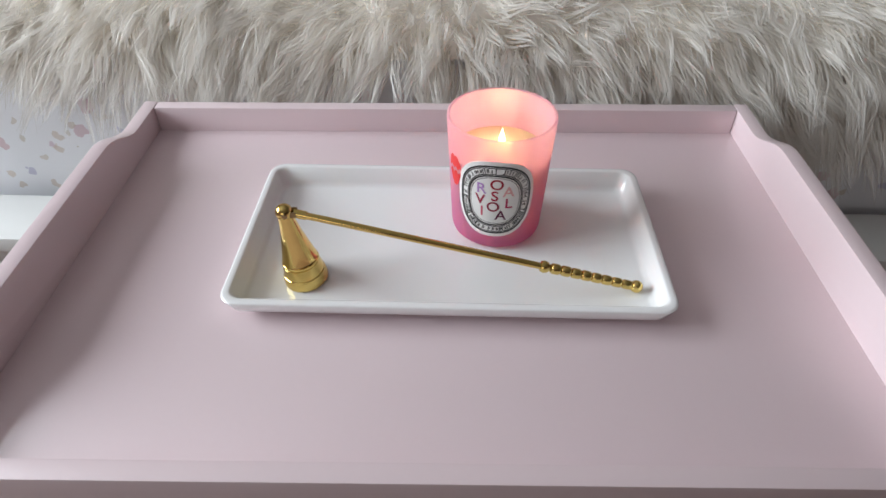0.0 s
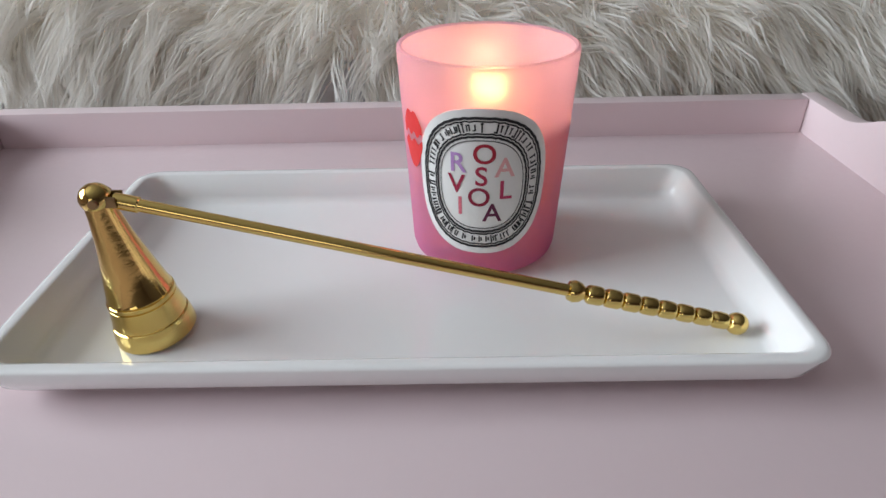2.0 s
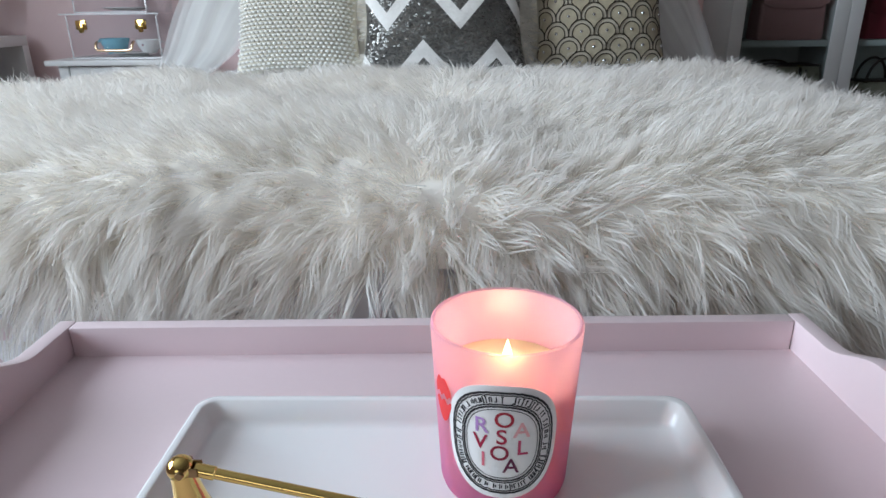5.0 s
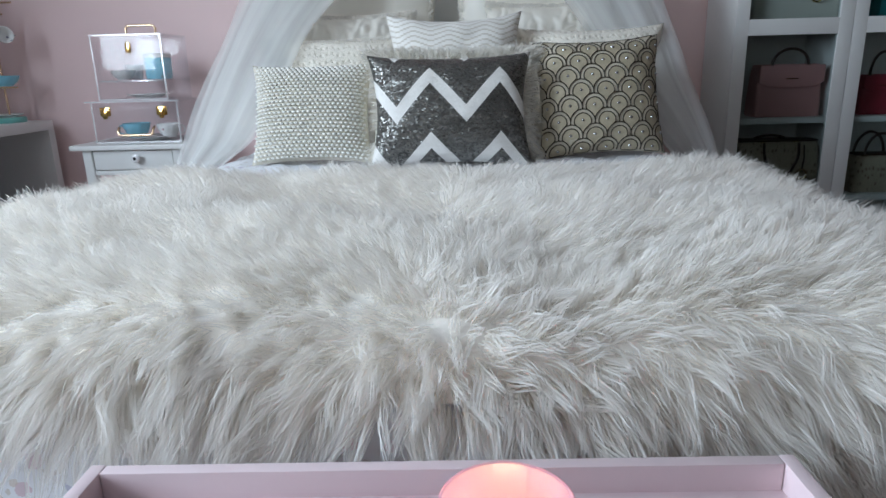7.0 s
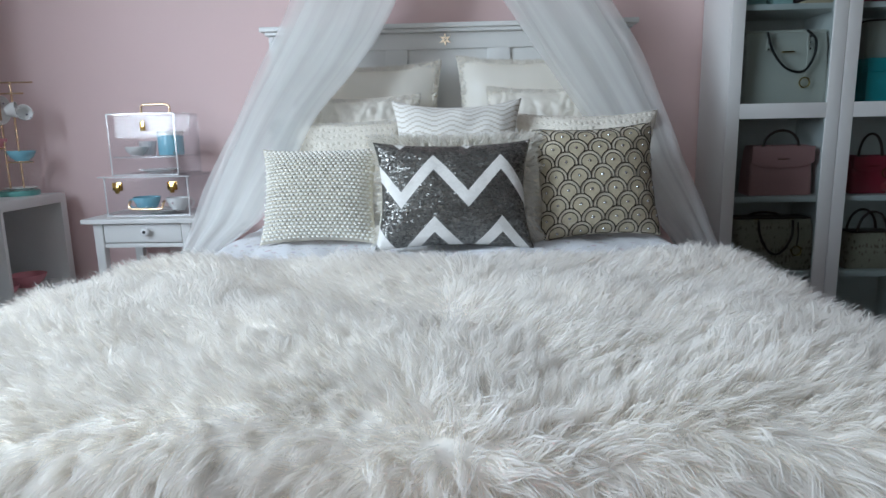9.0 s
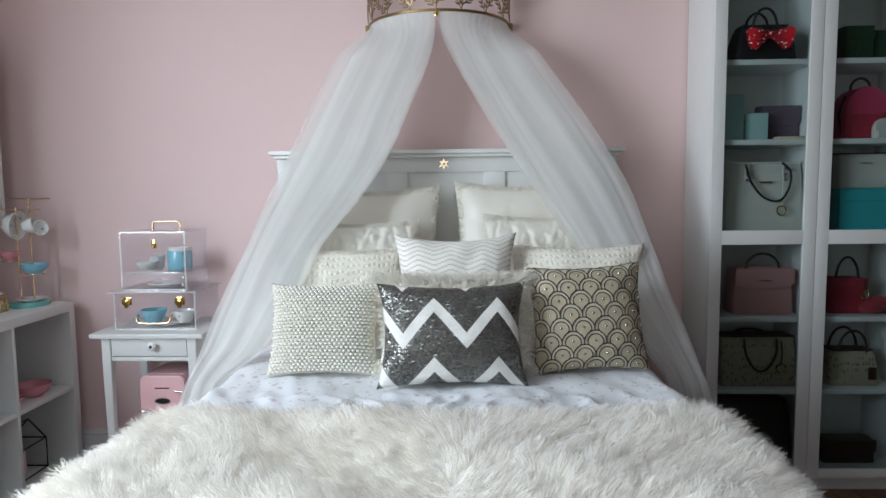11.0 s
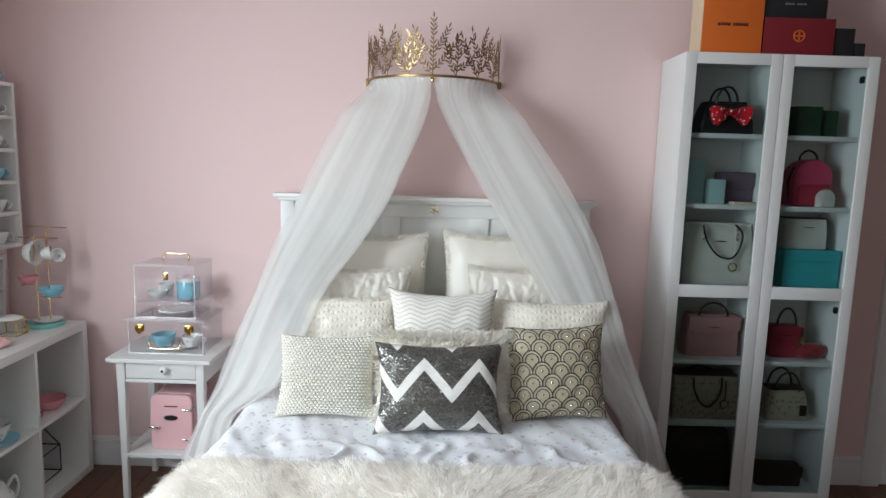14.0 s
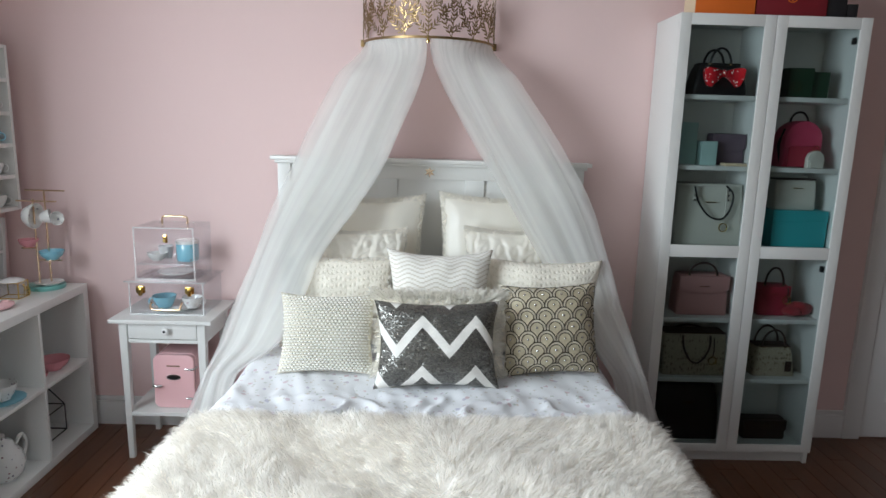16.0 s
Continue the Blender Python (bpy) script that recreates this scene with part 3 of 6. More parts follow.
for sx in (-1, 1):
    part("headboard_post", box(sx * 0.672 - 0.03, sx * 0.672 + 0.03, 2.54, 2.6, 0, 1.348, 0.003), M["white"], bed)
part("headboard_rail", box(-0.642, 0.642, 2.55, 2.585, 1.287, 1.348, 0.002), M["white"], bed)
part("headboard_rail", box(-0.642, 0.642, 2.55, 2.585, 0.55, 0.68, 0.002), M["white"], bed)
for x0, x1 in ((-0.245, -0.158), (0.158, 0.245), (-0.642, -0.585), (0.585, 0.642)):
    part("headboard_stile", box(x0, x1, 2.55, 2.585, 0.68, 1.287, 0.002), M["white"], bed)
for x0, x1 in ((-0.585, -0.245), (-0.158, 0.158), (0.245, 0.585)):
    part("headboard_panel", box(x0, x1, 2.562, 2.578, 0.68, 1.287, 0), M["white"], bed)
for sx in (-1, 1):
    part("side_rail", box(sx * 0.7 - 0.014, sx * 0.7 + 0.014, 0.45, 2.54, 0.2, 0.36, 0.003), M["white"], bed)
    part("foot_post", box(sx * 0.69 - 0.03, sx * 0.69 + 0.03, 0.39, 0.45, 0, 0.425, 0.003), M["white"], bed)
part("footboard", box(-0.66, 0.66, 0.402, 0.438, 0.12, 0.425, 0.003), M["white"], bed)
part("footboard_cap", box(-0.735, 0.735, 0.378, 0.46, 0.425, 0.445, 0.004), M["white"], bed)
part("slat_base", box(-0.686, 0.686, 0.45, 2.53, 0.25, 0.3, 0.002), M["white"], bed)


def floral_material():
    m, nt, b = nodes_of("white_floral_cotton")
    tc = nt.nodes.new("ShaderNodeTexCoord")
    wob = nt.nodes.new("ShaderNodeTexNoise")
    wob.inputs["Scale"].default_value = 90
    link(nt, tc.outputs["Object"], wob.inputs["Vector"])
    vm = nt.nodes.new("ShaderNodeVectorMath")
    vm.operation = "MULTIPLY_ADD"
    vm.inputs[1].default_value = (0.014, 0.014, 0.014)
    link(nt, wob.outputs["Color"], vm.inputs[0])
    link(nt, tc.outputs["Object"], vm.inputs[2])
    col = mix_colour(nt, noise_node(nt, 4), (0.79, 0.8, 0.83), (0.82, 0.82, 0.84))
    for scale, size, tints in ((27.0, 0.23, ((0.62, 0.4, 0.42), (0.45, 0.45, 0.6))), (43.0, 0.22, ((0.45, 0.52, 0.46), (0.6, 0.5, 0.42)))):
        vo = nt.nodes.new("ShaderNodeTexVoronoi")
        vo.inputs["Scale"].default_value = scale
        link(nt, vm.outputs[0], vo.inputs["Vector"])
        sp = nt.nodes.new("ShaderNodeSeparateColor")
        link(nt, vo.outputs["Color"], sp.inputs[0])
        spot = math_node(nt, "LESS_THAN", vo.outputs["Distance"], size)
        pick = math_node(nt, "MULTIPLY", spot, math_node(nt, "GREATER_THAN", sp.outputs[0], 0.15))
        col = mix_colour(nt, math_node(nt, "MULTIPLY", pick, 0.7), col, mix_colour(nt, sp.outputs[1], *tints))
    link(nt, col, b.inputs["Base Color"])
    b.inputs["Roughness"].default_value, b.inputs["Sheen Weight"].default_value = 0.85, 0.2
    add_bump(nt, b, noise_node(nt, 700, 2), 0.25, 0.0006)
    return m


M["floral"] = floral_material()


def soft_block(hx, y0, y1, z0, z1, r, wrinkle, seed, nx=90, ny=130):
    """A mattress-like block with a rounded rim and a wrinkled top, as a closed skin."""
    bm = bmesh.new()
    prof = [(0, z0)] + [(0, z0 + (z1 - r - z0) * k / 8) for k in range(1, 9)] + [(r * (1 - math.cos(t)), z1 - r + r * math.sin(t)) for t in [math.pi / 2 * k / 7 for k in range(1, 8)]]
    cy, hy = (y0 + y1) / 2, (y1 - y0) / 2
    rows = []
    for inset, z in prof:
        ring = []
        for side in range(4):
            cnt = nx if side % 2 == 0 else ny
            for k in range(cnt):
                f = -1 + 2 * k / cnt
                px, py = ((f, -1), (1, f), (-f, 1), (-1, -f))[side]
                cr = 0.05
                x, y = px * (hx - inset), py * (hy - inset)
                ex, ey = abs(x) - (hx - inset - cr), abs(y) - (hy - inset - cr)
                if ex > 0 and ey > 0:
                    s = cr / max(cr, math.hypot(ex, ey))
                    x, y = math.copysign(hx - inset - cr + ex * s, x), math.copysign(hy - inset - cr + ey * s, y)
                q = Vector((x, y + cy, z))
                n = noise.noise(Vector((q.x * 9 + seed, q.y * 9, q.z * 5))) + 0.5 * noise.noise(Vector((q.x * 25, q.y * 25, q.z * 9 + seed)))
                out = Vector((x, y * 0.7, 0)).normalized() * n * wrinkle * 0.6
                ring.append(bm.verts.new(q + out))
        rows.append(ring)
    for a, b in zip(rows, rows[1:]):
        for k in range(len(a)):
            bm.faces.new((a[k], a[(k + 1) % len(a)], b[(k + 1) % len(b)], b[k]))
    bm.faces.new(rows[0])
    bm.faces.new(rows[-1])
    return bm


part("mattress", soft_block(0.682, FOOT_Y + 0.004, 2.53, 0.3, BED_Z - 0.012, 0.06, 0.004, 2.0), M["floral"], bed, "deep mattress in a fitted floral sheet")


def sheet_mesh():
    bm = bmesh.new()
    nx, ny = 150, 110
    rows = []
    for j in range(ny + 1):
        y = 1.1 + 1.42 * j / ny
        row = []
        for i in range(nx + 1):
            s = -0.75 + 1.5 * i / nx
            flat, r = 0.62, 0.06
            a = abs(s)
            if a < flat:
                x, drop = a, 0.0
            else:
                th = min((a - flat) / r, math.pi / 2)
                x, drop = flat + r * math.sin(th), r * (1 - math.cos(th)) + max(0.0, a - flat - r * math.pi / 2)
            p = Vector((s * 5, y * 4, 0))
            fold = 0.012 * noise.noise(Vector((s * 7, y * 3.2, 1.7))) + 0.007 * noise.noise(Vector((s * 20 + 6 * y, y * 9 + 3 * s, 4.0)))
            ridge = 0.016 * max(0.0, 1 - abs(noise.noise(Vector((s * 6 + y * 3, y * 6 - s * 4, 8.0)))) * 6) * smooth((1.66 - y) / 0.2)
            row.append(bm.verts.new((math.copysign(x + 0.4 * fold * (drop > 0.03), s), y, BED_Z - 0.004 + fold + ridge - drop)))
        rows.append(row)
    for a, b in zip(rows, rows[1:]):
        for k in range(nx):
            bm.faces.new((a[k], a[k + 1], b[k + 1], b[k]))
    r = bmesh.ops.extrude_face_region(bm, geom=list(bm.faces))
    bmesh.ops.translate(bm, verts=[v for v in r["geom"] if isinstance(v, bmesh.types.BMVert)], vec=(0, 0, -0.004))
    return bm


solo("top_sheet", sheet_mesh(), M["floral"], pose(BX, 0, 0), "rumpled white cotton sheet with small printed flowers on the bed", "bed sheet", angle=180)

star_bm = bmesh.new()
for k in range(6):
    a = math.pi / 3 * k + math.pi / 6
    pts = [(0.0, 0.0), (0.0105, 0.5), (0.026, 0.0), (0.0105, -0.5)]
    q = [((0.003 if i == 0 else rr) * math.cos(a + da), (0.003 if i == 0 else rr) * math.sin(a + da)) for i, (rr, da) in enumerate(pts)]
    extrude(q, -0.003, 0.0, 0, bm=star_bm)
bmesh.ops.create_uvsphere(star_bm, u_segments=12, v_segments=8, radius=0.005, matrix=Matrix.Translation((0, -0.003, 0)))
solo("star_ornament", star_bm, surf("champagne_metal", (0.6, 0.52, 0.42), 0.16, 1.0), pose(0.006, 2.5485, 1.321), "small champagne metal star ornament on the headboard", "ornament")


# ---- long-pile throw ----
def bend_over(s, flat, r):
    th = np.clip((s - flat) / r, 0, np.pi / 2)
    return np.where(s < flat, s, flat + r * np.sin(th)), np.where(s < flat, 0.0, r * (1 - np.cos(th)) + np.clip(s - flat - r * np.pi / 2, 0, None))


THROW_HEAD = 1.36


def wave(x, y, k):
    return np.sin(x * 7.1 * k + 1.3 * np.sin(y * 5.3 * k + k)) * np.cos(y * 6.3 * k + 0.9 * np.sin(x * 4.7 * k - k))


def throw_surface(a, b):
    """a: across the bed from -0.8 to 0.8; b: from the head edge towards the foot and down over it."""
    x, dx = bend_over(np.abs(a), 0.615, 0.085)
    y, dy = bend_over(b, THROW_HEAD - FOOT_Y - 0.075, 0.085)
    x, y = np.copysign(x, a), THROW_HEAD - y
    lump = 0.012 * wave(x, y, 1.0) + 0.006 * wave(x + 3, y, 2.3)
    head = 0.03 * np.clip(1 - b / 0.06, 0, 1) ** 2
    z = BED_Z + 0.022 + lump - head - dx - dy
    return np.stack([x, y, z], -1)


def throw_normals(a, b):
    e = 0.004
    u, v = throw_surface(a + e, b) - throw_surface(a - e, b), throw_surface(a, b + e) - throw_surface(a, b - e)
    n = np.cross(v, u)
    n /= np.maximum(np.linalg.norm(n, axis=-1, keepdims=True), 1e-9)
    return n * np.where(n[..., 2:3] < -0.2, -1, 1), u / np.linalg.norm(u, axis=-1, keepdims=True), v / np.linalg.norm(v, axis=-1, keepdims=True)


def unit(v):
    return v / np.maximum(np.linalg.norm(v, axis=-1, keepdims=True), 1e-9)


def ribbon_mesh(name, root, tip_a, tip_b, width, side, wiggle=None):
    """Tapered blades: curves from root by tip_a to tip_b, with a sideways wiggle and a width across side; v runs from root to tip."""
    n = len(root)
    ts, ws = (0.0, 0.3, 0.58, 0.82, 1.0), (1.0, 0.95, 0.8, 0.5)
    verts = np.empty((n, 9, 3), np.float32)
    for k, t in enumerate(ts):
        p = (1 - t) ** 2 * root + 2 * t * (1 - t) * tip_a + t * t * tip_b
        if wiggle is not None:
            p = p + wiggle * math.sin(t * 5.2) * t
        if k == 4:
            verts[:, 8] = p
        else:
            w = width[:, None] * ws[k] * side
            verts[:, 2 * k], verts[:, 2 * k + 1] = p - w, p + w
    base = (np.arange(n) * 9)[:, None]
    quads = np.concatenate([base + np.array([0, 1, 3, 2]) + 2 * q for q in range(3)], 1).reshape(-1, 4)
    tris = base + np.array([6, 7, 8])
    me = bpy.data.meshes.new(name)
    me.vertices.add(n * 9)
    me.vertices.foreach_set("co", verts.ravel())
    loops = np.concatenate([quads.ravel(), tris.ravel()]).astype(np.int32)
    starts = np.concatenate([np.arange(len(quads)) * 4, len(quads) * 4 + np.arange(n) * 3]).astype(np.int32)
    me.loops.add(len(loops))
    me.loops.foreach_set("vertex_index", loops)
    me.polygons.add(len(starts))
    me.polygons.foreach_set("loop_start", starts)
    me.update(calc_edges=True)
    me.polygons.foreach_set("use_smooth", [True] * len(starts))
    along = np.array([0, 0, 0.3, 0.3, 0.58, 0.58, 0.82, 0.82, 1.0], np.float32)[loops % 9]
    uv = me.uv_layers.new(name="UVMap")
    uv.data.foreach_set("uv", np.stack([np.zeros_like(along), along], -1).ravel())
    return me


def pile(name, root, normal, flow, length, lift, sag, per, spread, width, clump, gen, stray_by=0.07, curl=0.0, pull=None):
    """Locks of hair: each lock has `per` strands whose tips draw together; pull moves a lock's tip, curl bends it sideways."""
    n = len(root)
    e0 = unit(normal * lift[:, None] + flow)
    reach = length[:, None] * e0
    across = unit(np.cross(e0, normal))
    bend = across * (gen.normal(0, 1, n) * curl * length)[:, None]
    la, lb = root + 0.5 * reach + normal * (0.12 * length)[:, None], root + reach + bend
    lb = lb + np.array([0, 0, -1.0]) * (sag * length)[:, None]
    if pull is not None:
        lb = lb + pull
    rep = lambda v: np.repeat(v, per, 0)
    off = gen.normal(0, 1, (n * per, 3)) * spread
    off -= (off * rep(normal)).sum(-1, keepdims=True) * rep(normal)
    r = rep(root) + off
    stray = gen.normal(0, 1, (n * per, 3)) * rep(length)[:, None]
    f = gen.uniform(0.7, 1.12, (n * per, 1))
    a = r * (1 - 0.4 * clump) + rep(root) * 0.4 * clump + (rep(la) - rep(root)) * f + stray * 0.6 * stray_by
    b = r * (1 - clump) + rep(root) * clump + (rep(lb) - rep(root)) * f + stray * stray_by
    side = unit(np.cross(b - r, rep(normal) + gen.normal(0, 0.45, (n * per, 3))))
    wig = rep(across * (gen.normal(0, 0.09, n) * length)[:, None]) if curl else None
    return ribbon_mesh(name, r, a, b, width * gen.uniform(0.6, 1.3, n * per), side, wig)


def build_throw():
    gen = np.random.default_rng(7)
    ob = thing("fur_throw", pose(BX, 0, 0), "cream white long-pile faux fur throw over the foot of the bed", "throw blanket")
    bm = bmesh.new()
    na, nb = 170, 120
    aa, bb = np.meshgrid(np.linspace(-0.79, 0.79, na), np.linspace(0, 0.925, nb))
    up = 0.015 + 0.004 * wave(aa * 3.1, bb * 3.3, 2.0) + gen.normal(0, 0.0012, aa.shape)
    up *= np.clip(bb / 0.04, 0, 1) * np.clip((0.925 - bb) / 0.05, 0, 1) * np.clip((0.79 - np.abs(aa)) / 0.05, 0, 1)
    pts = throw_surface(aa, bb) + throw_normals(aa, bb)[0] * up[..., None]
    g = [[bm.verts.new(pts[j, i]) for i in range(na)] for j in range(nb)]
    for j in range(nb - 1):
        for i in range(na - 1):
            bm.faces.new((g[j][i], g[j][i + 1], g[j + 1][i + 1], g[j + 1][i]))
    part("undercoat", bm, M["furback"], ob, angle=180)
    step = 0.0102
    a, b = np.meshgrid(np.arange(-0.785, 0.786, step), np.arange(0.0, 0.99, step))
    a, b = a.ravel() + gen.uniform(-0.6, 0.6, a.size) * step, np.abs(b.ravel() + gen.uniform(-0.6, 0.6, b.size) * step)
    reach_down = 0.935 - 0.1 * np.clip((-0.36 - a) / 0.2, 0, 1) + 0.045 * np.clip((a - 0.25) / 0.15, 0, 1) - 0.14 * np.clip((a - 0.5) / 0.2, 0, 1)
    keep = b < reach_down + gen.uniform(-0.02, 0.02, len(b))
    a, b = a[keep], b[keep]
    p = throw_surface(a, b)
    n, u, v = throw_normals(a, b)
    # neighbouring locks share a tuft's direction and lean towards its middle
    tg = 0.027
    ta, tb = np.meshgrid(np.arange(-0.81, 0.82, tg), np.arange(-0.02, 1.01, tg))
    tufts = np.stack([ta.ravel(), tb.ravel()], -1) + gen.uniform(-0.45, 0.45, (ta.size, 2)) * tg
    ab = np.stack([a, b], -1)
    cell = np.concatenate([((ab[k:k + 1500, None] - tufts[None]) ** 2).sum(-1).argmin(1) for k in range(0, len(ab), 1500)])
    tuft_turn, tuft_lift = gen.normal(0, 0.3, len(tufts))[cell], gen.normal(0, 0.2, len(tufts))[cell]
    pull = (u * (tufts[cell, 0] - a)[:, None] + v * (tufts[cell, 1] - b)[:, None]) * (0.1 + 0.2 * np.clip((b - 0.66) / 0.15, 0, 1))[:, None]
    swirl = 0.5 * wave(p[:, 0] * 1.3 + 0.4, p[:, 1] * 1.5, 1.4) + 0.5 * wave(p[:, 0] - 1, p[:, 1] + 2, 3.1) + gen.normal(0, 0.16, len(a)) + tuft_turn
    crest = 0.825 + 0.055 * np.sin(p[:, 0] * 6.1 + 1.2) + 0.03 * np.sin(p[:, 0] * 14.3) + gen.normal(0, 0.012, len(a))
    front = np.clip((b - crest + 0.12) / 0.2, 0, 1)
    # the hair parts from a whorl above the foot of the bed
    out = np.tanh((p[:, 0] - 0.075) / 0.22)
    comb = -0.35 + 1.35 * front + 0.45 * wave(p[:, 0] + 5, p[:, 1], 1.1) * (1 - front)
    aim = np.arctan2(out * (1.0 - 0.4 * front) + 0.15 * np.sin(p[:, 0] * 21), comb) + (1.0 - 0.6 * front) * swirl
    flow = unit(v * np.cos(aim)[:, None] + u * np.sin(aim)[:, None])
    lift = 1.3 - 0.6 * front + gen.normal(0, 0.1, len(a)) + tuft_lift + 0.9 * np.exp(-((b - crest + 0.04) / 0.09) ** 2)
    length = (0.046 + 0.015 * front) * gen.uniform(0.75, 1.2, len(a))
    sag = 0.12 + 0.22 * front
    head_edge = b < 0.03
    flow[head_edge] = -v[head_edge] + 0.3 * u[head_edge] * np.sin(swirl[head_edge])[:, None]
    near = p[:, 1] < 0.8
    for mask, per, w, spread, clump, loose in ((near, 18, 0.0008, 0.0062, 0.8, 0.042), (~near, 13, 0.0009, 0.0066, 0.5, 0.08)):
        me = pile("hair_cover", p[mask], n[mask], flow[mask], length[mask], lift[mask], sag[mask], per, spread, w, clump, gen, loose, 0.16, pull[mask])
        me.materials.append(M["fur"])
        o = tagged(new("hair_cover", me), "long cream white hair in pointed locks", kind="stuff")
        o.parent = ob
    return ob


build_throw()

# ---- cushions ----
def cushion_point(u, v, w, h, d, front, pinch=0.1):
    x = 0.5 * w * u * (1 - pinch * (1 - v * v) * abs(u) ** 3)
    z = 0.5 * h * v * (1 - pinch * (1 - u * u) * abs(v) ** 3)
    t = (max(0.0, 1 - u ** 4) * max(0.0, 1 - v ** 4)) ** 0.5 * (1 - 0.25 * (u * u + v * v))
    return Vector((x, (-0.5 if front else 0.5) * d * t, z + 0.5 * h))


def cushion_mesh(w, h, d, crease=0.004, seed=0.0, n=36, relief=None, pinch=0.1):
    bm = bmesh.new()
    uv = bm.loops.layers.uv.new("UVMap")
    grid = {}
    for front in (True, False):
        for j in range(n + 1):
            for i in range(n + 1):
                u, v = -1 + 2 * i / n, -1 + 2 * j / n
                u, v = math.sin(u * math.pi / 2) * 0.35 + u * 0.65, math.sin(v * math.pi / 2) * 0.35 + v * 0.65
                rim = i in (0, n) or j in (0, n)
                if rim and not front:
                    grid[front, i, j] = grid[True, i, j]
                    continue
                p = cushion_point(u, v, w, h, d, front, pinch)
                k = noise.noise(Vector((u * 2.2 + seed, v * 2.2, seed))) + 0.6 * noise.noise(Vector((u * 5, v * 5 + seed, 2)))
                p.y += crease * 2.2 * k * (1 - 0.5 * rim)
                p.z += 0.5 * crease * k
                if relief and front and not rim:
                    p.y -= relief(u, v)
                grid[front, i, j] = (bm.verts.new(p), u, v)
        for j in range(n):
            for i in range(n):
                q = [grid[front, i, j], grid[front, i + 1, j], grid[front, i + 1, j + 1], grid[front, i, j + 1]]
                f = bm.faces.new([c[0] for c in (q if front else q[::-1])])
                for lp, c in zip(f.loops, q if front else q[::-1]):
                    lp[uv].uv = (0.5 + c[1] / 2, 0.5 + c[2] / 2)
    return bm


def cushion(label, material, base, lean, yaw, w, h, d, roll=0.0, seed=0.0, crease=0.004, n=36, relief=None, pinch=0.1):
    ob = thing("cushion", pose(*base, 0, 0, yaw) @ pose(0, 0, 0, -lean, roll, 0), label, "cushion", "cushions on the bed")
    part("cover", cushion_mesh(w, h, d, crease, seed, n, relief, pinch), material, ob, angle=180)
    return ob


def uv_xy(nt):
    tc, sp = nt.nodes.new("ShaderNodeTexCoord"), nt.nodes.new("ShaderNodeSeparateXYZ")
    link(nt, tc.outputs["UV"], sp.inputs[0])
    return sp.outputs[0], sp.outputs[1]


def chevron_material():
    """White zigzag stripes between grey sequins; u and v run over the cushion's face."""
    m, nt, b = nodes_of("grey_sequin_chevron")
    u, v = uv_xy(nt)
    zig = math_node(nt, "MULTIPLY", math_node(nt, "PINGPONG", math_node(nt, "ADD", u, 0.25), 0.21), 1.62)
    h = math_node(nt, "SUBTRACT", v, zig)
    band = math_node(nt, "FRACT", math_node(nt, "ADD", math_node(nt, "DIVIDE", h, 0.56), 0.36))
    stripe = math_node(nt, "LESS_THAN", band, 0.26)
    vo = nt.nodes.new("ShaderNodeTexVoronoi")
    vo.inputs["Scale"].default_value = 75
    tc = nt.nodes.new("ShaderNodeTexCoord")
    link(nt, tc.outputs["UV"], vo.inputs["Vector"])
    sp = nt.nodes.new("ShaderNodeSeparateColor")
    link(nt, vo.outputs["Color"], sp.inputs[0])
    grey = mix_colour(nt, sp.outputs[0], (0.07, 0.068, 0.062), (0.28, 0.272, 0.25))
    link(nt, mix_colour(nt, stripe, grey, mix_colour(nt, noise_node(nt, 120), (0.74, 0.71, 0.66), (0.84, 0.82, 0.78))), b.inputs["Base Color"])
    notst = math_node(nt, "SUBTRACT", 1.0, stripe)
    link(nt, math_node(nt, "MULTIPLY", notst, 0.75), b.inputs["Metallic"])
    link(nt, math_node(nt, "MULTIPLY_ADD", stripe, 0.4, 0.3), b.inputs["Roughness"])
    # every sequin lies at a small tilt of its own; the stripes are short fuzzy stitches
    tilt, scale, add, nm = (nt.nodes.new("ShaderNodeVectorMath") for _ in range(4))
    tilt.operation, scale.operation, add.operation, nm.operation = "SUBTRACT", "SCALE", "ADD", "NORMALIZE"
    geo = nt.nodes.new("ShaderNodeNewGeometry")
    link(nt, vo.outputs["Color"], tilt.inputs[0])
    tilt.inputs[1].default_value = (0.5, 0.5, 0.5)
    link(nt, tilt.outputs[0], scale.inputs[0])
    link(nt, math_node(nt, "MULTIPLY_ADD", notst, 0.6, 0.12), scale.inputs["Scale"])
    link(nt, geo.outputs["Normal"], add.inputs[0])
    link(nt, scale.outputs[0], add.inputs[1])
    link(nt, add.outputs[0], nm.inputs[0])
    link(nt, nm.outputs[0], b.inputs["Normal"])
    return m


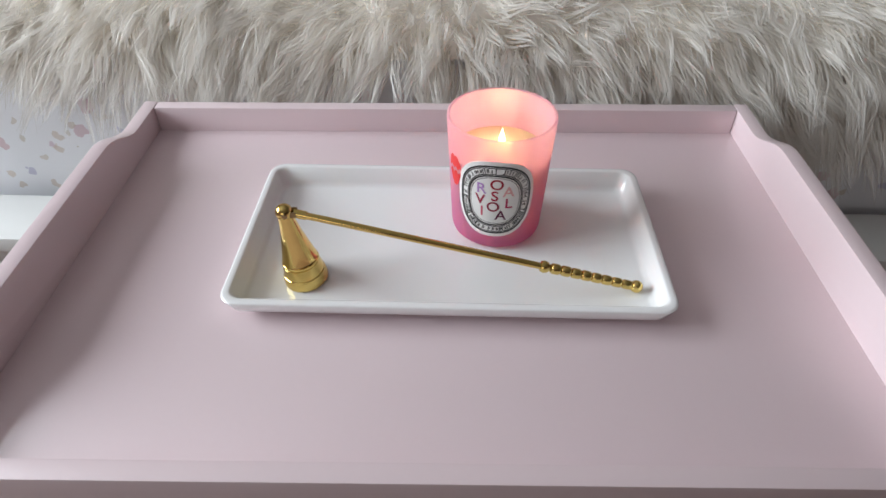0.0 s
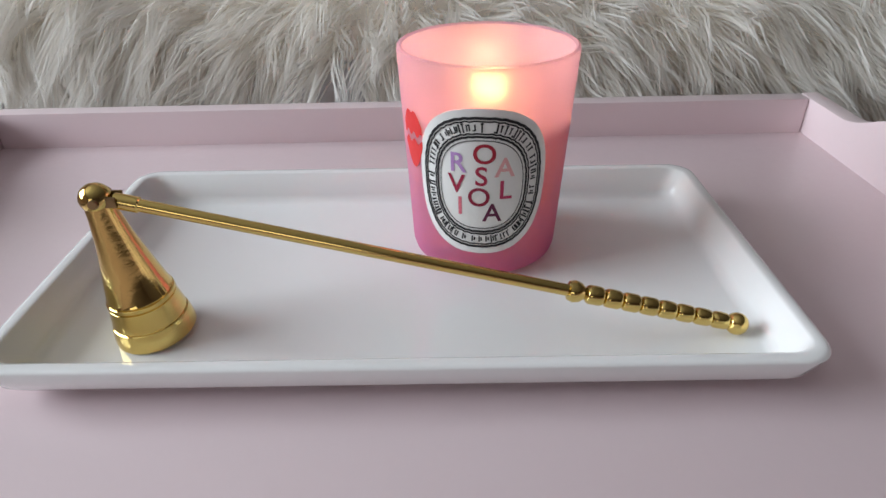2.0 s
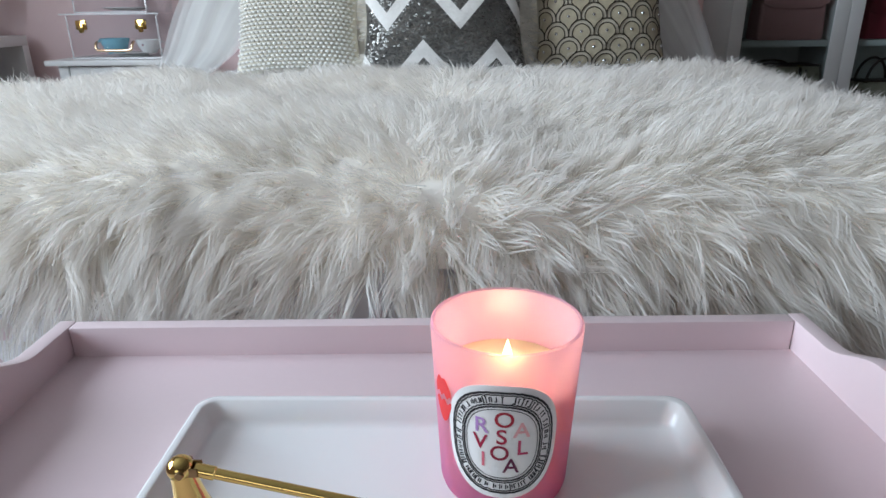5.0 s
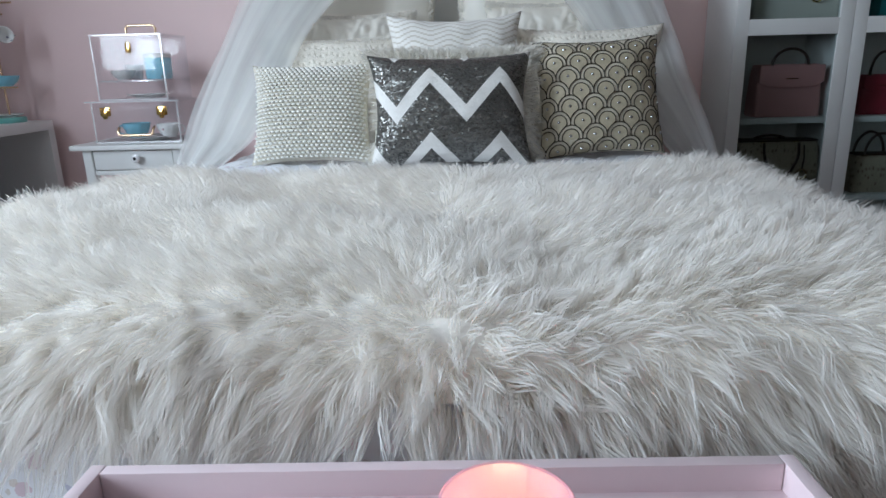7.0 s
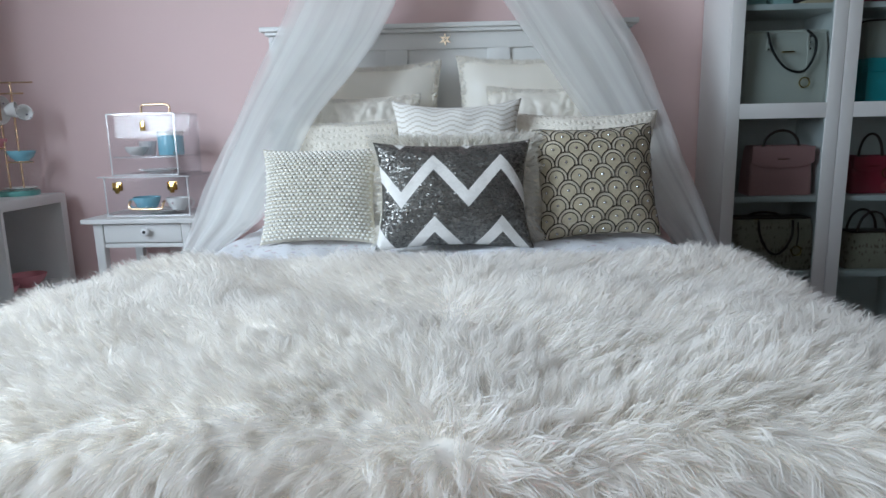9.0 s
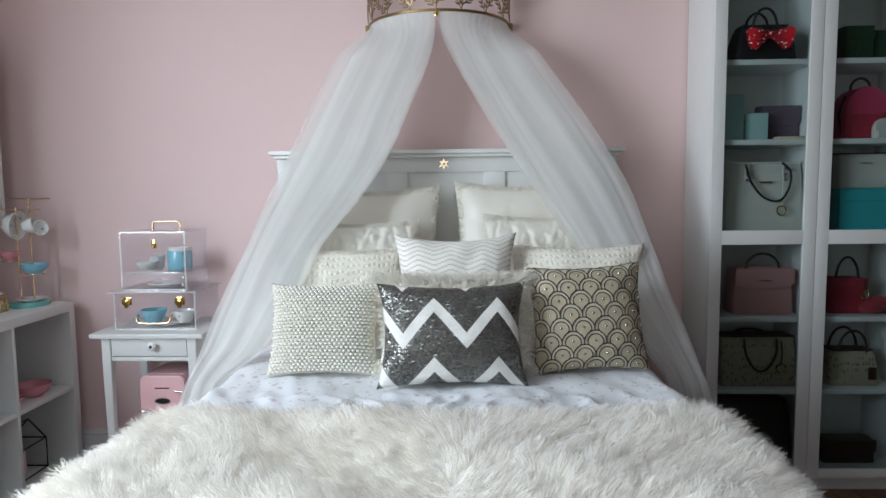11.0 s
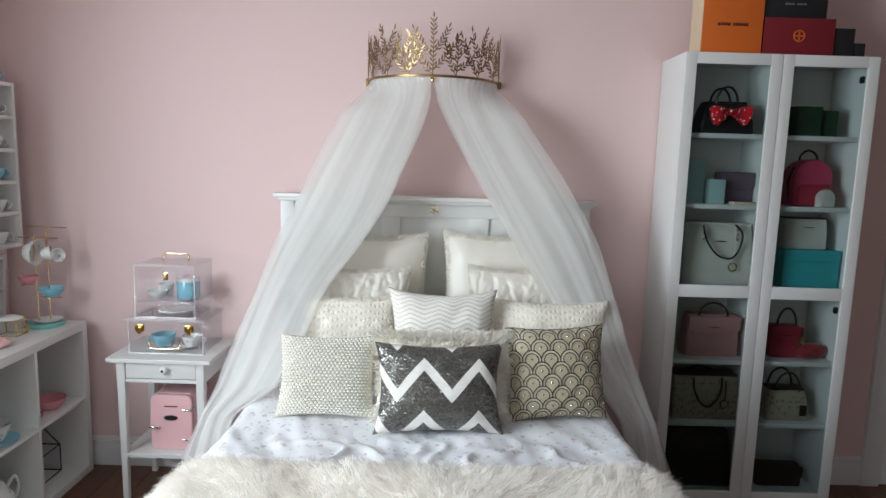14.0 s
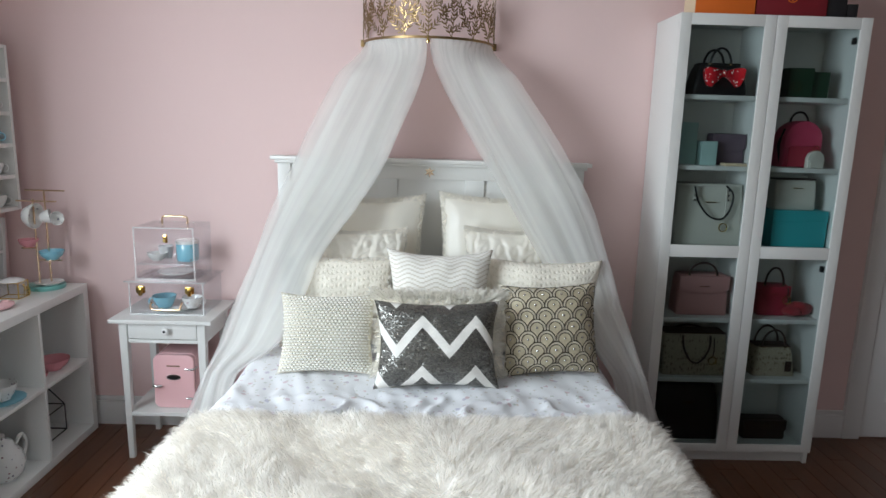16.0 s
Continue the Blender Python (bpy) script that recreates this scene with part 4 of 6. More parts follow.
def striped_knit(name, ground, line, rows, zig, shift, stair, thin, dots, relief):
    """Rows that run across the cushion and step up and down, closed or opened up like lace."""
    m, nt, b = nodes_of(name)
    u, v = uv_xy(nt)
    wob = math_node(nt, "DIVIDE", math_node(nt, "PINGPONG", math_node(nt, "ADD", u, 5.0), zig), zig)
    wob = math_node(nt, "DIVIDE", math_node(nt, "FLOOR", math_node(nt, "MULTIPLY", wob, stair)), stair)
    v2 = math_node(nt, "ADD", v, math_node(nt, "MULTIPLY", wob, shift / rows))
    v2 = math_node(nt, "ADD", v2, math_node(nt, "MULTIPLY", noise_node(nt, 30), 0.012))
    s = math_node(nt, "SINE", math_node(nt, "MULTIPLY", v2, 2 * math.pi * rows))
    height = math_node(nt, "MINIMUM", math_node(nt, "MULTIPLY", math_node(nt, "MULTIPLY_ADD", s, 0.5, 0.5), thin), 1.0)
    if dots:
        h = math_node(nt, "ABSOLUTE", math_node(nt, "SINE", math_node(nt, "MULTIPLY", u, 2 * math.pi * dots)))
        height = math_node(nt, "MAXIMUM", height, h)
    link(nt, mix_colour(nt, height, line, mix_colour(nt, noise_node(nt, 25), ground, shade(ground, 0.9))), b.inputs["Base Color"])
    b.inputs["Roughness"].default_value, b.inputs["Sheen Weight"].default_value = 0.9, 0.2
    add_bump(nt, b, math_node(nt, "ADD", height, math_node(nt, "MULTIPLY", noise_node(nt, 220), 0.8)), 0.8, relief)
    return m


M["wavy"] = striped_knit("ivory_cotton_with_tan_stepped_rows", (0.93, 0.9, 0.84), (0.62, 0.56, 0.47), 24, 0.13, 1.3, 5, 4.0, 0, 0.002)
M["lace"] = striped_knit("cream_crochet_lace", (0.93, 0.875, 0.76), (0.84, 0.78, 0.66), 13, 0.06, 0.5, 3, 2.5, 13, 0.003)
M["cream"] = fabric("cream_cotton", (0.93, 0.88, 0.78), 300)
M["ivory"] = fabric("ivory_woven_cotton", (0.66, 0.61, 0.5), 350)
M["champagne"] = fabric("champagne_linen", (0.59, 0.53, 0.41), 380, second=(0.65, 0.59, 0.47))
Z0 = BED_Z - 0.002
pearl = cushion("square cream cushion covered in a woven pearl-bead pattern", M["ivory"], (-0.34, 1.735, Z0), 20, 1, 0.345, 0.29, 0.12, seed=1, crease=0.001)
chev = cushion("oblong cushion with grey sequin and white zigzag stripes", chevron_material(), (0.052, 1.628, Z0), 16, 3, 0.43, 0.3, 0.13, seed=2, crease=0.003, pinch=0.11)
scal = cushion("square champagne cushion with gold scallop embroidery and sequins", M["champagne"], (0.468, 1.77, Z0), 15, 5, 0.36, 0.335, 0.13, roll=-2, seed=3, crease=0.001)
furc = cushion("cream shaggy faux fur cushion behind the zigzag one", M["cream"], (0.06, 1.745, Z0), 14, 2, 0.48, 0.3, 0.14, seed=4)
lumb = cushion("ivory oblong cushion with raised tan wavy stripes", M["wavy"], (0.06, 1.905, Z0), 14, 2, 0.41, 0.425, 0.14, seed=5, pinch=0.14)
lac_l = cushion("cream crocheted lace cushion", M["lace"], (-0.34, 2.02, Z0), 15, 3, 0.46, 0.37, 0.15, seed=6)
lac_r = cushion("cream crocheted lace cushion", M["lace"], (0.47, 1.98, Z0), 14, -1, 0.46, 0.38, 0.15, seed=7)


def ruche(u, v):
    n = noise.noise(Vector((u * 6.5, v * 4.2, 3.0)))
    return (0.009 * abs(math.sin(11 * u + 2.2 * n)) * (0.5 + 0.5 * abs(math.sin(10 * v + 5 * n))) + 0.005 * n) * (1 - u ** 8) * (1 - v ** 8)


ruc_l = cushion("ivory ruched faux fur cushion", M["plush"], (-0.3, 2.17, Z0), 14, 2, 0.46, 0.46, 0.15, seed=8, n=90, relief=ruche)
ruc_r = cushion("ivory ruched faux fur cushion", M["plush"], (0.38, 2.15, Z0), 14, -2, 0.46, 0.48, 0.15, seed=9, n=90, relief=ruche)
pl_l = cushion("large cream plush cushion leaning on the headboard", M["plush"], (-0.27, 2.33, Z0), 10, 2, 0.54, 0.585, 0.16, seed=10)
pl_r = cushion("large cream plush cushion leaning on the headboard", M["plush"], (0.315, 2.33, Z0), 10, -2, 0.54, 0.6, 0.16, seed=11)

# ---- nightstand ----
ns = thing("nightstand", pose(-1.375, 2.28, 0), "white painted wooden nightstand with one drawer and a low shelf", "nightstand")
NW, ND, NH = 0.445, 0.358, 0.668
part("top", box(0, NW, 0, ND, NH - 0.018, NH, 0.003), M["white"], ns)


def taper_leg(s0, s1, z0, z1):
    bm = bmesh.new()
    lo = [bm.verts.new((x * s0, y * s0, z0)) for x, y in ((-1, -1), (1, -1), (1, 1), (-1, 1))]
    hi = [bm.verts.new((x * s1, y * s1, z1)) for x, y in ((-1, -1), (1, -1), (1, 1), (-1, 1))]
    bm.faces.new(lo[::-1]), bm.faces.new(hi)
    for k in range(4):
        bm.faces.new((lo[k], lo[(k + 1) % 4], hi[(k + 1) % 4], hi[k]))
    bmesh.ops.bevel(bm, geom=list(bm.edges), offset=0.002, segments=2, affect="EDGES")
    return bm


for x in (0.052, NW - 0.052):
    for y in (0.04, ND - 0.035):
        part("leg", taper_leg(0.012, 0.018, 0, NH - 0.018), M["white"], ns, m=pose(x, y, 0))
part("drawer_front", box(0.073, NW - 0.073, 0.026, 0.044, 0.575, NH - 0.024, 0.002), M["white"], ns)
part("rail", box(0.071, NW - 0.071, 0.028, 0.05, 0.555, 0.571, 0.001), M["white"], ns)
for x in (0.036, NW - 0.05):
    part("side_panel", box(x, x + 0.014, 0.06, ND - 0.055, 0.555, NH - 0.018, 0.001), M["white"], ns)
part("back_panel", box(0.071, NW - 0.071, ND - 0.04, ND - 0.026, 0.555, NH - 0.018, 0.001), M["white"], ns)
part("knob", lathe([(0.0, 0.0), (0.008, 0.0), (0.006, 0.008), (0.0145, 0.016), (0.0165, 0.022), (0.012, 0.028), (0.0, 0.03)], 24), M["dish"], ns, "round white knob with a dark centre", m=pose(NW / 2 + 0.02, 0.026, 0.618, 90))
part("knob_centre", lathe([(0.0, 0.03), (0.006, 0.0302), (0.0062, 0.0278), (0.0, 0.0278)], 16), M["dark"], ns, m=pose(NW / 2 + 0.02, 0.026, 0.618, 90))
part("low_shelf", box(0.04, NW - 0.04, 0.03, ND - 0.03, 0.208, 0.226, 0.002), M["white"], ns)

# ---- glass-fronted cabinet ----
CAB = pose(1.03, 2.357, 0)
cab = thing("glass_cabinet", CAB, "tall white bookcase with two glazed doors full of handbags", "cabinet")
CW, CD, CH = 0.802, 0.295, 2.02
for x in (0, CW - 0.02):
    part("side_panel", box(x, x + 0.02, 0.02, CD, 0, CH, 0.001), M["cabinet"], cab)
part("top_panel", box(0.02, CW - 0.02, 0.02, CD, CH - 0.02, CH, 0.001), M["cabinet"], cab)
part("back_panel", box(0.02, CW - 0.02, CD - 0.006, CD, 0.06, CH - 0.02, 0), M["cabinet"], cab)
part("plinth", box(0.02, CW - 0.02, 0.04, 0.055, 0, 0.062, 0.001), M["cabinet"], cab)
part("centre_panel", box(CW / 2 - 0.009, CW / 2 + 0.009, 0.03, CD - 0.006, 0.08, CH - 0.02, 0.001), M["cabinet"], cab)
SHELVES = [1.694, 1.393, 1.03, 0.703, 0.413, 0.085]
for z in SHELVES:
    for x0, x1 in ((0.02, CW / 2 - 0.009), (CW / 2 + 0.009, CW - 0.02)):
        part("shelf", box(x0 + 0.0005, x1 - 0.0005, 0.035, CD - 0.006, z - 0.02, z, 0.001), M["cabinet"], cab)
for x0, x1 in ((0.0, 0.3995), (0.4025, CW)):
    s = 0.046
    d = part("door", box(x0, x0 + s, 0, 0.018, 0.064, CH, 0.0015), M["cabinet"], cab, "white framed glazed door")
    part("stile", box(x1 - s, x1, 0, 0.018, 0.064, CH, 0.0015), M["cabinet"], d)
    for z0, z1 in ((0.064, 0.1), (0.992, 1.046), (1.974, CH)):
        part("rail", box(x0 + s, x1 - s, 0.0005, 0.0175, z0, z1, 0.0015), M["cabinet"], d)
    for z0, z1 in ((0.1, 0.992), (1.046, 1.974)):
        g = part("pane", box(x0 + s, x1 - s, 0.008, 0.0105, z0, z1, 0), M["glass"], d, "glass pane with a tint that dims the shelves behind")
        g.visible_shadow = False
for z in (1.93, 0.945):
    part("hinge", box(CW - 0.056, CW - 0.042, 0.02, 0.04, z - 0.014, z + 0.014, 0.003), M["dark"], cab)

# ---- cube shelf along the side wall ----
KX, KY1, KH, KD = -1.625, 2.602, 0.745, 0.38
cube = thing("cube_shelf", pose(KX, KY1, 0), "low white cube shelf unit with open compartments along the side wall", "shelf unit")
KL = 1.48
for y0 in (-0.038, -KL):
    part("end_panel", box(-KD, 0, y0, y0 + 0.038, 0.038, KH - 0.038, 0.001), M["cabinet"], cube)
part("top_panel", box(-KD, 0, -KL, 0, KH - 0.038, KH, 0.0015), M["cabinet"], cube)
part("bottom_panel", box(-KD, 0, -KL, 0, 0, 0.038, 0.0015), M["cabinet"], cube)
for k in range(1, 4):
    y = -0.03 - k * 0.358
    part("upright", box(-KD, -0.001, y - 0.008, y + 0.008, 0.038, KH - 0.038, 0.001), M["cabinet"], cube)
for k in range(4):
    y1, y0 = (-0.038 if k == 0 else -0.03 - k * 0.358 - 0.008), (-KL + 0.038 if k == 3 else -0.03 - (k + 1) * 0.358 + 0.008)
    part("shelf", box(-KD, -0.001, y0, y1, 0.364, 0.38, 0.001), M["cabinet"], cube)
part("back_panel", box(-KD - 0.006, -KD, -KL, 0, 0, KH, 0), M["cabinet"], cube)

# ---- cushion details ----
def bead_field(w, h, d, nx, nz, r):
    base = bmesh.new()
    bmesh.ops.create_icosphere(base, subdivisions=1, radius=1.0)
    vs = np.array([v.co[:] for v in base.verts])
    fs = np.array([[v.index for v in f.verts] for f in base.faces])
    base.free()
    verts, faces = [], []
    for j in range(nz):
        for i in range(nx):
            u, v = -0.93 + 1.86 * (i + 0.5 * (j % 2)) / (nx - 0.5), -0.93 + 1.86 * j / (nz - 1)
            p = cushion_point(u, v, w, h, d, True)
            faces.append(fs + len(verts) * len(vs))
            verts.append(vs * np.array([r * 1.25, r * 0.8, r * 0.75]) + np.array(p))
    me = bpy.data.meshes.new("bead_field")
    me.from_pydata(np.concatenate(verts).tolist(), [], np.concatenate(faces).tolist())
    me.polygons.foreach_set("use_smooth", [True] * len(me.polygons))
    return me


beads = bead_field(0.345, 0.29, 0.13, 24, 27, 0.0055)
beads.materials.append(surf("pearl_beads", (0.84, 0.82, 0.76), 0.3, var=0.05, bump=0))
ob = tagged(new("beadwork", beads), "rows of small pearl-white beads", kind="stuff")
ob.parent = pearl

M["goldthread"] = surf("dark_bronze_thread", (0.06, 0.048, 0.03), 0.5, 0.3, var=0.2, fine=500)
M["paleband"] = surf("antique_gold_stitching", (0.58, 0.51, 0.36), 0.5, 0.2, var=0.3, scale=60, fine=500, bump=0.3)
SW, SH, SD = 0.36, 0.335, 0.132


def scallops():
    """Fish-scale rows: a dark outer arc, a pale ground between, and an inner fan stitched in gold."""
    wide, rise, rr = 0.0665, 0.0405, 0.0333

    def on(x, z, lift):
        u, v = min(0.985, max(-0.985, x / (0.5 * SW))), min(0.985, max(-0.985, z / (0.5 * SH) - 1))
        return cushion_point(u, v, SW, SH, SD, True) + Vector((0, -lift, 0))

    for row in range(-1, 9):
        for col in range(-4, 5):
            cx, cz = (col + 0.5 * (row % 2)) * wide + 0.004, row * rise + 0.012
            inside = lambda x, z: abs(x) < 0.5 * SW * 0.985 and 0.004 < z < SH - 0.003
            arc = [(cx + rr * math.cos(t), cz + rr * 1.02 * math.sin(t)) for t in (radians(-12 + 204 * s / 16) for s in range(17))]
            pts = [on(x, z, 0.0006) for x, z in arc if inside(x, z)]
            if len(pts) > 3:
                part("outer_arc", tube(pts, 0.0017, 5), M["goldthread"], scal)
            loop = [(cx + 0.0233 * math.cos(t), cz + 0.0233 * math.sin(t)) for t in (radians(-12 + 204 * s / 14) for s in range(15))]
            loop += [(cx - 0.0182, cz - 0.01), (cx - 0.0104, cz - 0.0168), (cx - 0.0043, cz - 0.0242), (cx, cz - 0.0302), (cx + 0.0043, cz - 0.0242), (cx + 0.0104, cz - 0.0168), (cx + 0.0182, cz - 0.01)]
            if sum(inside(x, z) for x, z in loop) < 8:
                continue
            bm = bmesh.new()
            mid = bm.verts.new(on(cx, cz, 0.0016))
            ring = [bm.verts.new(on(x, z, 0.0008)) for x, z in loop]
            for p0, p1 in zip(ring, ring[1:] + ring[:1]):
                if (p0.co - p1.co).length > 1e-5:
                    bm.faces.new((mid, p0, p1))
            part("fan_stitching", bm, M["paleband"], scal, angle=180)
            part("fan_outline", tube([on(x, z, 0.001) for x, z in loop + loop[:1]], 0.0016, 5), M["goldthread"], scal)
            if inside(cx, cz):
                part("sequin", dome(0.0042, 0.0022, 0.0042, 8, m=Matrix.Translation(on(cx, cz + 0.004, 0.0025))), M["chrome"], scal)


scallops()


def cushion_pile(ob, w, h, d, count, length, per, wid, seed, mat, rim=False):
    gen = np.random.default_rng(seed)
    uu, vv = gen.uniform(-0.97, 0.97, count), gen.uniform(-0.97, 0.97, count)
    if rim == "only":
        k = count // 2
        vv[:k] = gen.uniform(0.9, 0.99, k)
        uu[k:] = np.sign(uu[k:]) * gen.uniform(0.9, 0.99, count - k)
    elif rim:
        k = count // 3
        vv[:k] = gen.uniform(0.85, 0.99, k)
    p = np.array([cushion_point(a, b, w, h, d, True) for a, b in zip(uu, vv)])
    n = unit(np.stack([0.9 * uu ** 3, np.full(count, -0.6), 0.9 * vv ** 3 + 0.1], -1))
    flow = unit(np.stack([0.6 * uu + gen.normal(0, 0.3, count), -0.2 + gen.normal(0, 0.2, count), 0.5 * vv + gen.normal(0, 0.4, count)], -1))
    me = pile("hair_cover", p, n, flow, length * gen.uniform(0.7, 1.2, count), np.full(count, 0.9), np.full(count, 0.15), per, 0.004, wid, 0.6, gen)
    me.materials.append(mat)
    o = tagged(new("hair_cover", me), "soft fuzzy hair", kind="stuff")
    o.parent = ob


cushion_pile(furc, 0.48, 0.3, 0.12, 2200, 0.036, 9, 0.001, 21, M["shag"], True)
for ob, w, h, dd, ln in ((pl_l, 0.54, 0.585, 0.16, 0.009), (pl_r, 0.54, 0.6, 0.16, 0.009), (ruc_l, 0.46, 0.46, 0.15, 0.008), (ruc_r, 0.46, 0.48, 0.15, 0.008)):
    cushion_pile(ob, w, h, dd, 1500, ln, 9, 0.0008, 22, M["shag"], "only")
cushion_pile(lac_l, 0.46, 0.37, 0.15, 900, 0.008, 7, 0.0008, 23, M["shag"], "only")

# ---- crown and veils ----
RCX, RR = -0.012, 0.297


def on_ring(theta, z, dr=0.0):
    return Vector((RCX + (RR + dr) * math.sin(theta), WALL_Y - 0.003 - (RR + dr) * math.cos(theta) * 0.985, z))


crown = thing("canopy_holder", Matrix(), "antique gold metal crown of leafy branches fixed to the wall", "bed crown")


def strip(th0, th1, z0, z1, t, n=40):
    bm = bmesh.new()
    rows = []
    for k in range(n + 1):
        a = th0 + (th1 - th0) * k / n
        rows.append([bm.verts.new(on_ring(a, z, dr)) for z, dr in ((z0, 0), (z1, 0), (z1, -t), (z0, -t))])
    for a, b in zip(rows, rows[1:]):
        for k in range(4):
            bm.faces.new((a[k], a[(k + 1) % 4], b[(k + 1) % 4], b[k]))
    bm.faces.new(rows[0])
    bm.faces.new(rows[-1])
    return bm


part("band", strip(radians(-89), radians(89), 1.888, 1.898, 0.004), M["bronze"], crown)
for s in (-1, 1):
    part("wall_bracket", box(RCX + s * RR - 0.012, RCX + s * RR + 0.012, WALL_Y - 0.03, WALL_Y, 1.875, 1.905, 0.002), M["bronze"], crown)


def leaf(bm, theta, z, ang, size, rng):
    """A pointed leaf lying in the crown's curved sheet; ang: 90 points up."""
    ca, sa = math.cos(ang), math.sin(ang)
    curl = rng.uniform(-0.005, 0.005)
    ring_a, ring_b = [], []
    for l, w in ((0, 0), (0.35, 0.115), (0.7, 0.1), (1, 0), (0.7, -0.1), (0.35, -0.115)):
        dx, dz = size * (l * ca - w * sa), size * (l * sa + w * ca)
        for ring, t in ((ring_a, 0.0008), (ring_b, -0.0008)):
            ring.append(bm.verts.new(on_ring(theta + dx / RR, z + dz, t + curl * l * l + abs(w) * 0.012)))
    bm.faces.new(ring_a)
    bm.faces.new(ring_b[::-1])
    for k in range(6):
        bm.faces.new((ring_a[k], ring_b[k], ring_b[(k + 1) % 6], ring_a[(k + 1) % 6]))


def twig(bm, theta, z, ang, length, rng, depth=0, bendy=0.0):
    """A stem with opposite pairs of slender leaves; the first stem carries side shoots."""
    n = max(4, int(length / 0.0165))
    pts = []
    for k in range(n + 1):
        a = ang + bendy * (k / n) ** 1.5
        pts.append((theta, z, a))
        theta, z = theta + math.cos(a) * length / n / RR, z + math.sin(a) * length / n
        if abs(theta) > 1.53:
            break
    if len(pts) < 3:
        return
    tube([on_ring(t, zz) for t, zz, _ in pts], [(0.0021 - 0.0006 * depth) * (1 - 0.6 * k / len(pts)) for k in range(len(pts))], 6, bm)
    for k, (t, zz, a) in enumerate(pts[1:-1]):
        for s in (-1, 1):
            if abs(t) < 1.5 and rng.random() < 0.93:
                leaf(bm, t, zz, a + s * rng.uniform(0.5, 0.75), rng.uniform(0.022, 0.03), rng)
    leaf(bm, pts[-1][0], pts[-1][1], pts[-1][2], 0.027, rng)
    if depth == 0:
        for share, s in ((0.05, 1), (0.13, -1), (0.36, 1), (0.46, -1)):
            t, zz, a = pts[min(int(share * n), len(pts) - 1)]
            twig(bm, t, zz, a + s * rng.uniform(0.62, 0.85), length * (0.88 - 0.75 * share), rng, 1, -s * 0.3)


leafrng = random.Random(12)
for deg, ht in ((-84, 0.19), (-62, 0.165), (-40, 0.205), (-19, 0.15), (0, 0.228), (19, 0.15), (40, 0.205), (62, 0.165), (84, 0.19)):
    bm = bmesh.new()
    twig(bm, radians(deg), 1.895, math.pi / 2 + (0.14 if -70 < deg < -5 else -0.14 if 5 < deg < 70 else 0), ht, leafrng, 0, (0.3 if -70 < deg < -5 else -0.3 if 5 < deg < 70 else 0) * (-1 if abs(deg) < 30 else 1))
    part("branch", bm, M["bronze"], crown)
part("veil_hook", lathe([(0.0, 0.0), (0.006, 0.001), (0.008, 0.012), (0.005, 0.022), (0.0, 0.023)], 16), M["gold"], crown, "small gold clip", m=pose(*on_ring(0, 1.868)))

# rows: height, inner edge, outer edge, distance into the room
VEIL_L = [(1.89, -0.01, -0.28, 2.40), (1.72, -0.045, -0.385, 2.37), (1.52, -0.12, -0.485, 2.33), (1.36, -0.19, -0.56, 2.30), (1.18, -0.30, -0.635, 2.22), (1.02, -0.41, -0.675, 2.08), (0.86, -0.47, -0.71, 1.94),
          (0.72, -0.55, -0.75, 1.87), (0.60, -0.695, -0.82, 1.88), (0.42, -0.73, -0.89, 1.9), (0.2, -0.75, -0.97, 2.0), (0.02, -0.76, -1.0, 2.02)]
VEIL_R = [(1.89, 0.0, 0.26, 2.40), (1.72, 0.05, 0.37, 2.37), (1.53, 0.15, 0.495, 2.33), (1.37, 0.25, 0.60, 2.30), (1.20, 0.355, 0.68, 2.22), (1.03, 0.46, 0.725, 2.10), (0.87, 0.545, 0.76, 1.99),
          (0.73, 0.64, 0.805, 1.92), (0.60, 0.735, 0.865, 1.92), (0.42, 0.775, 0.925, 1.93), (0.2, 0.81, 0.995, 2.0), (0.02, 0.83, 1.02, 2.02)]


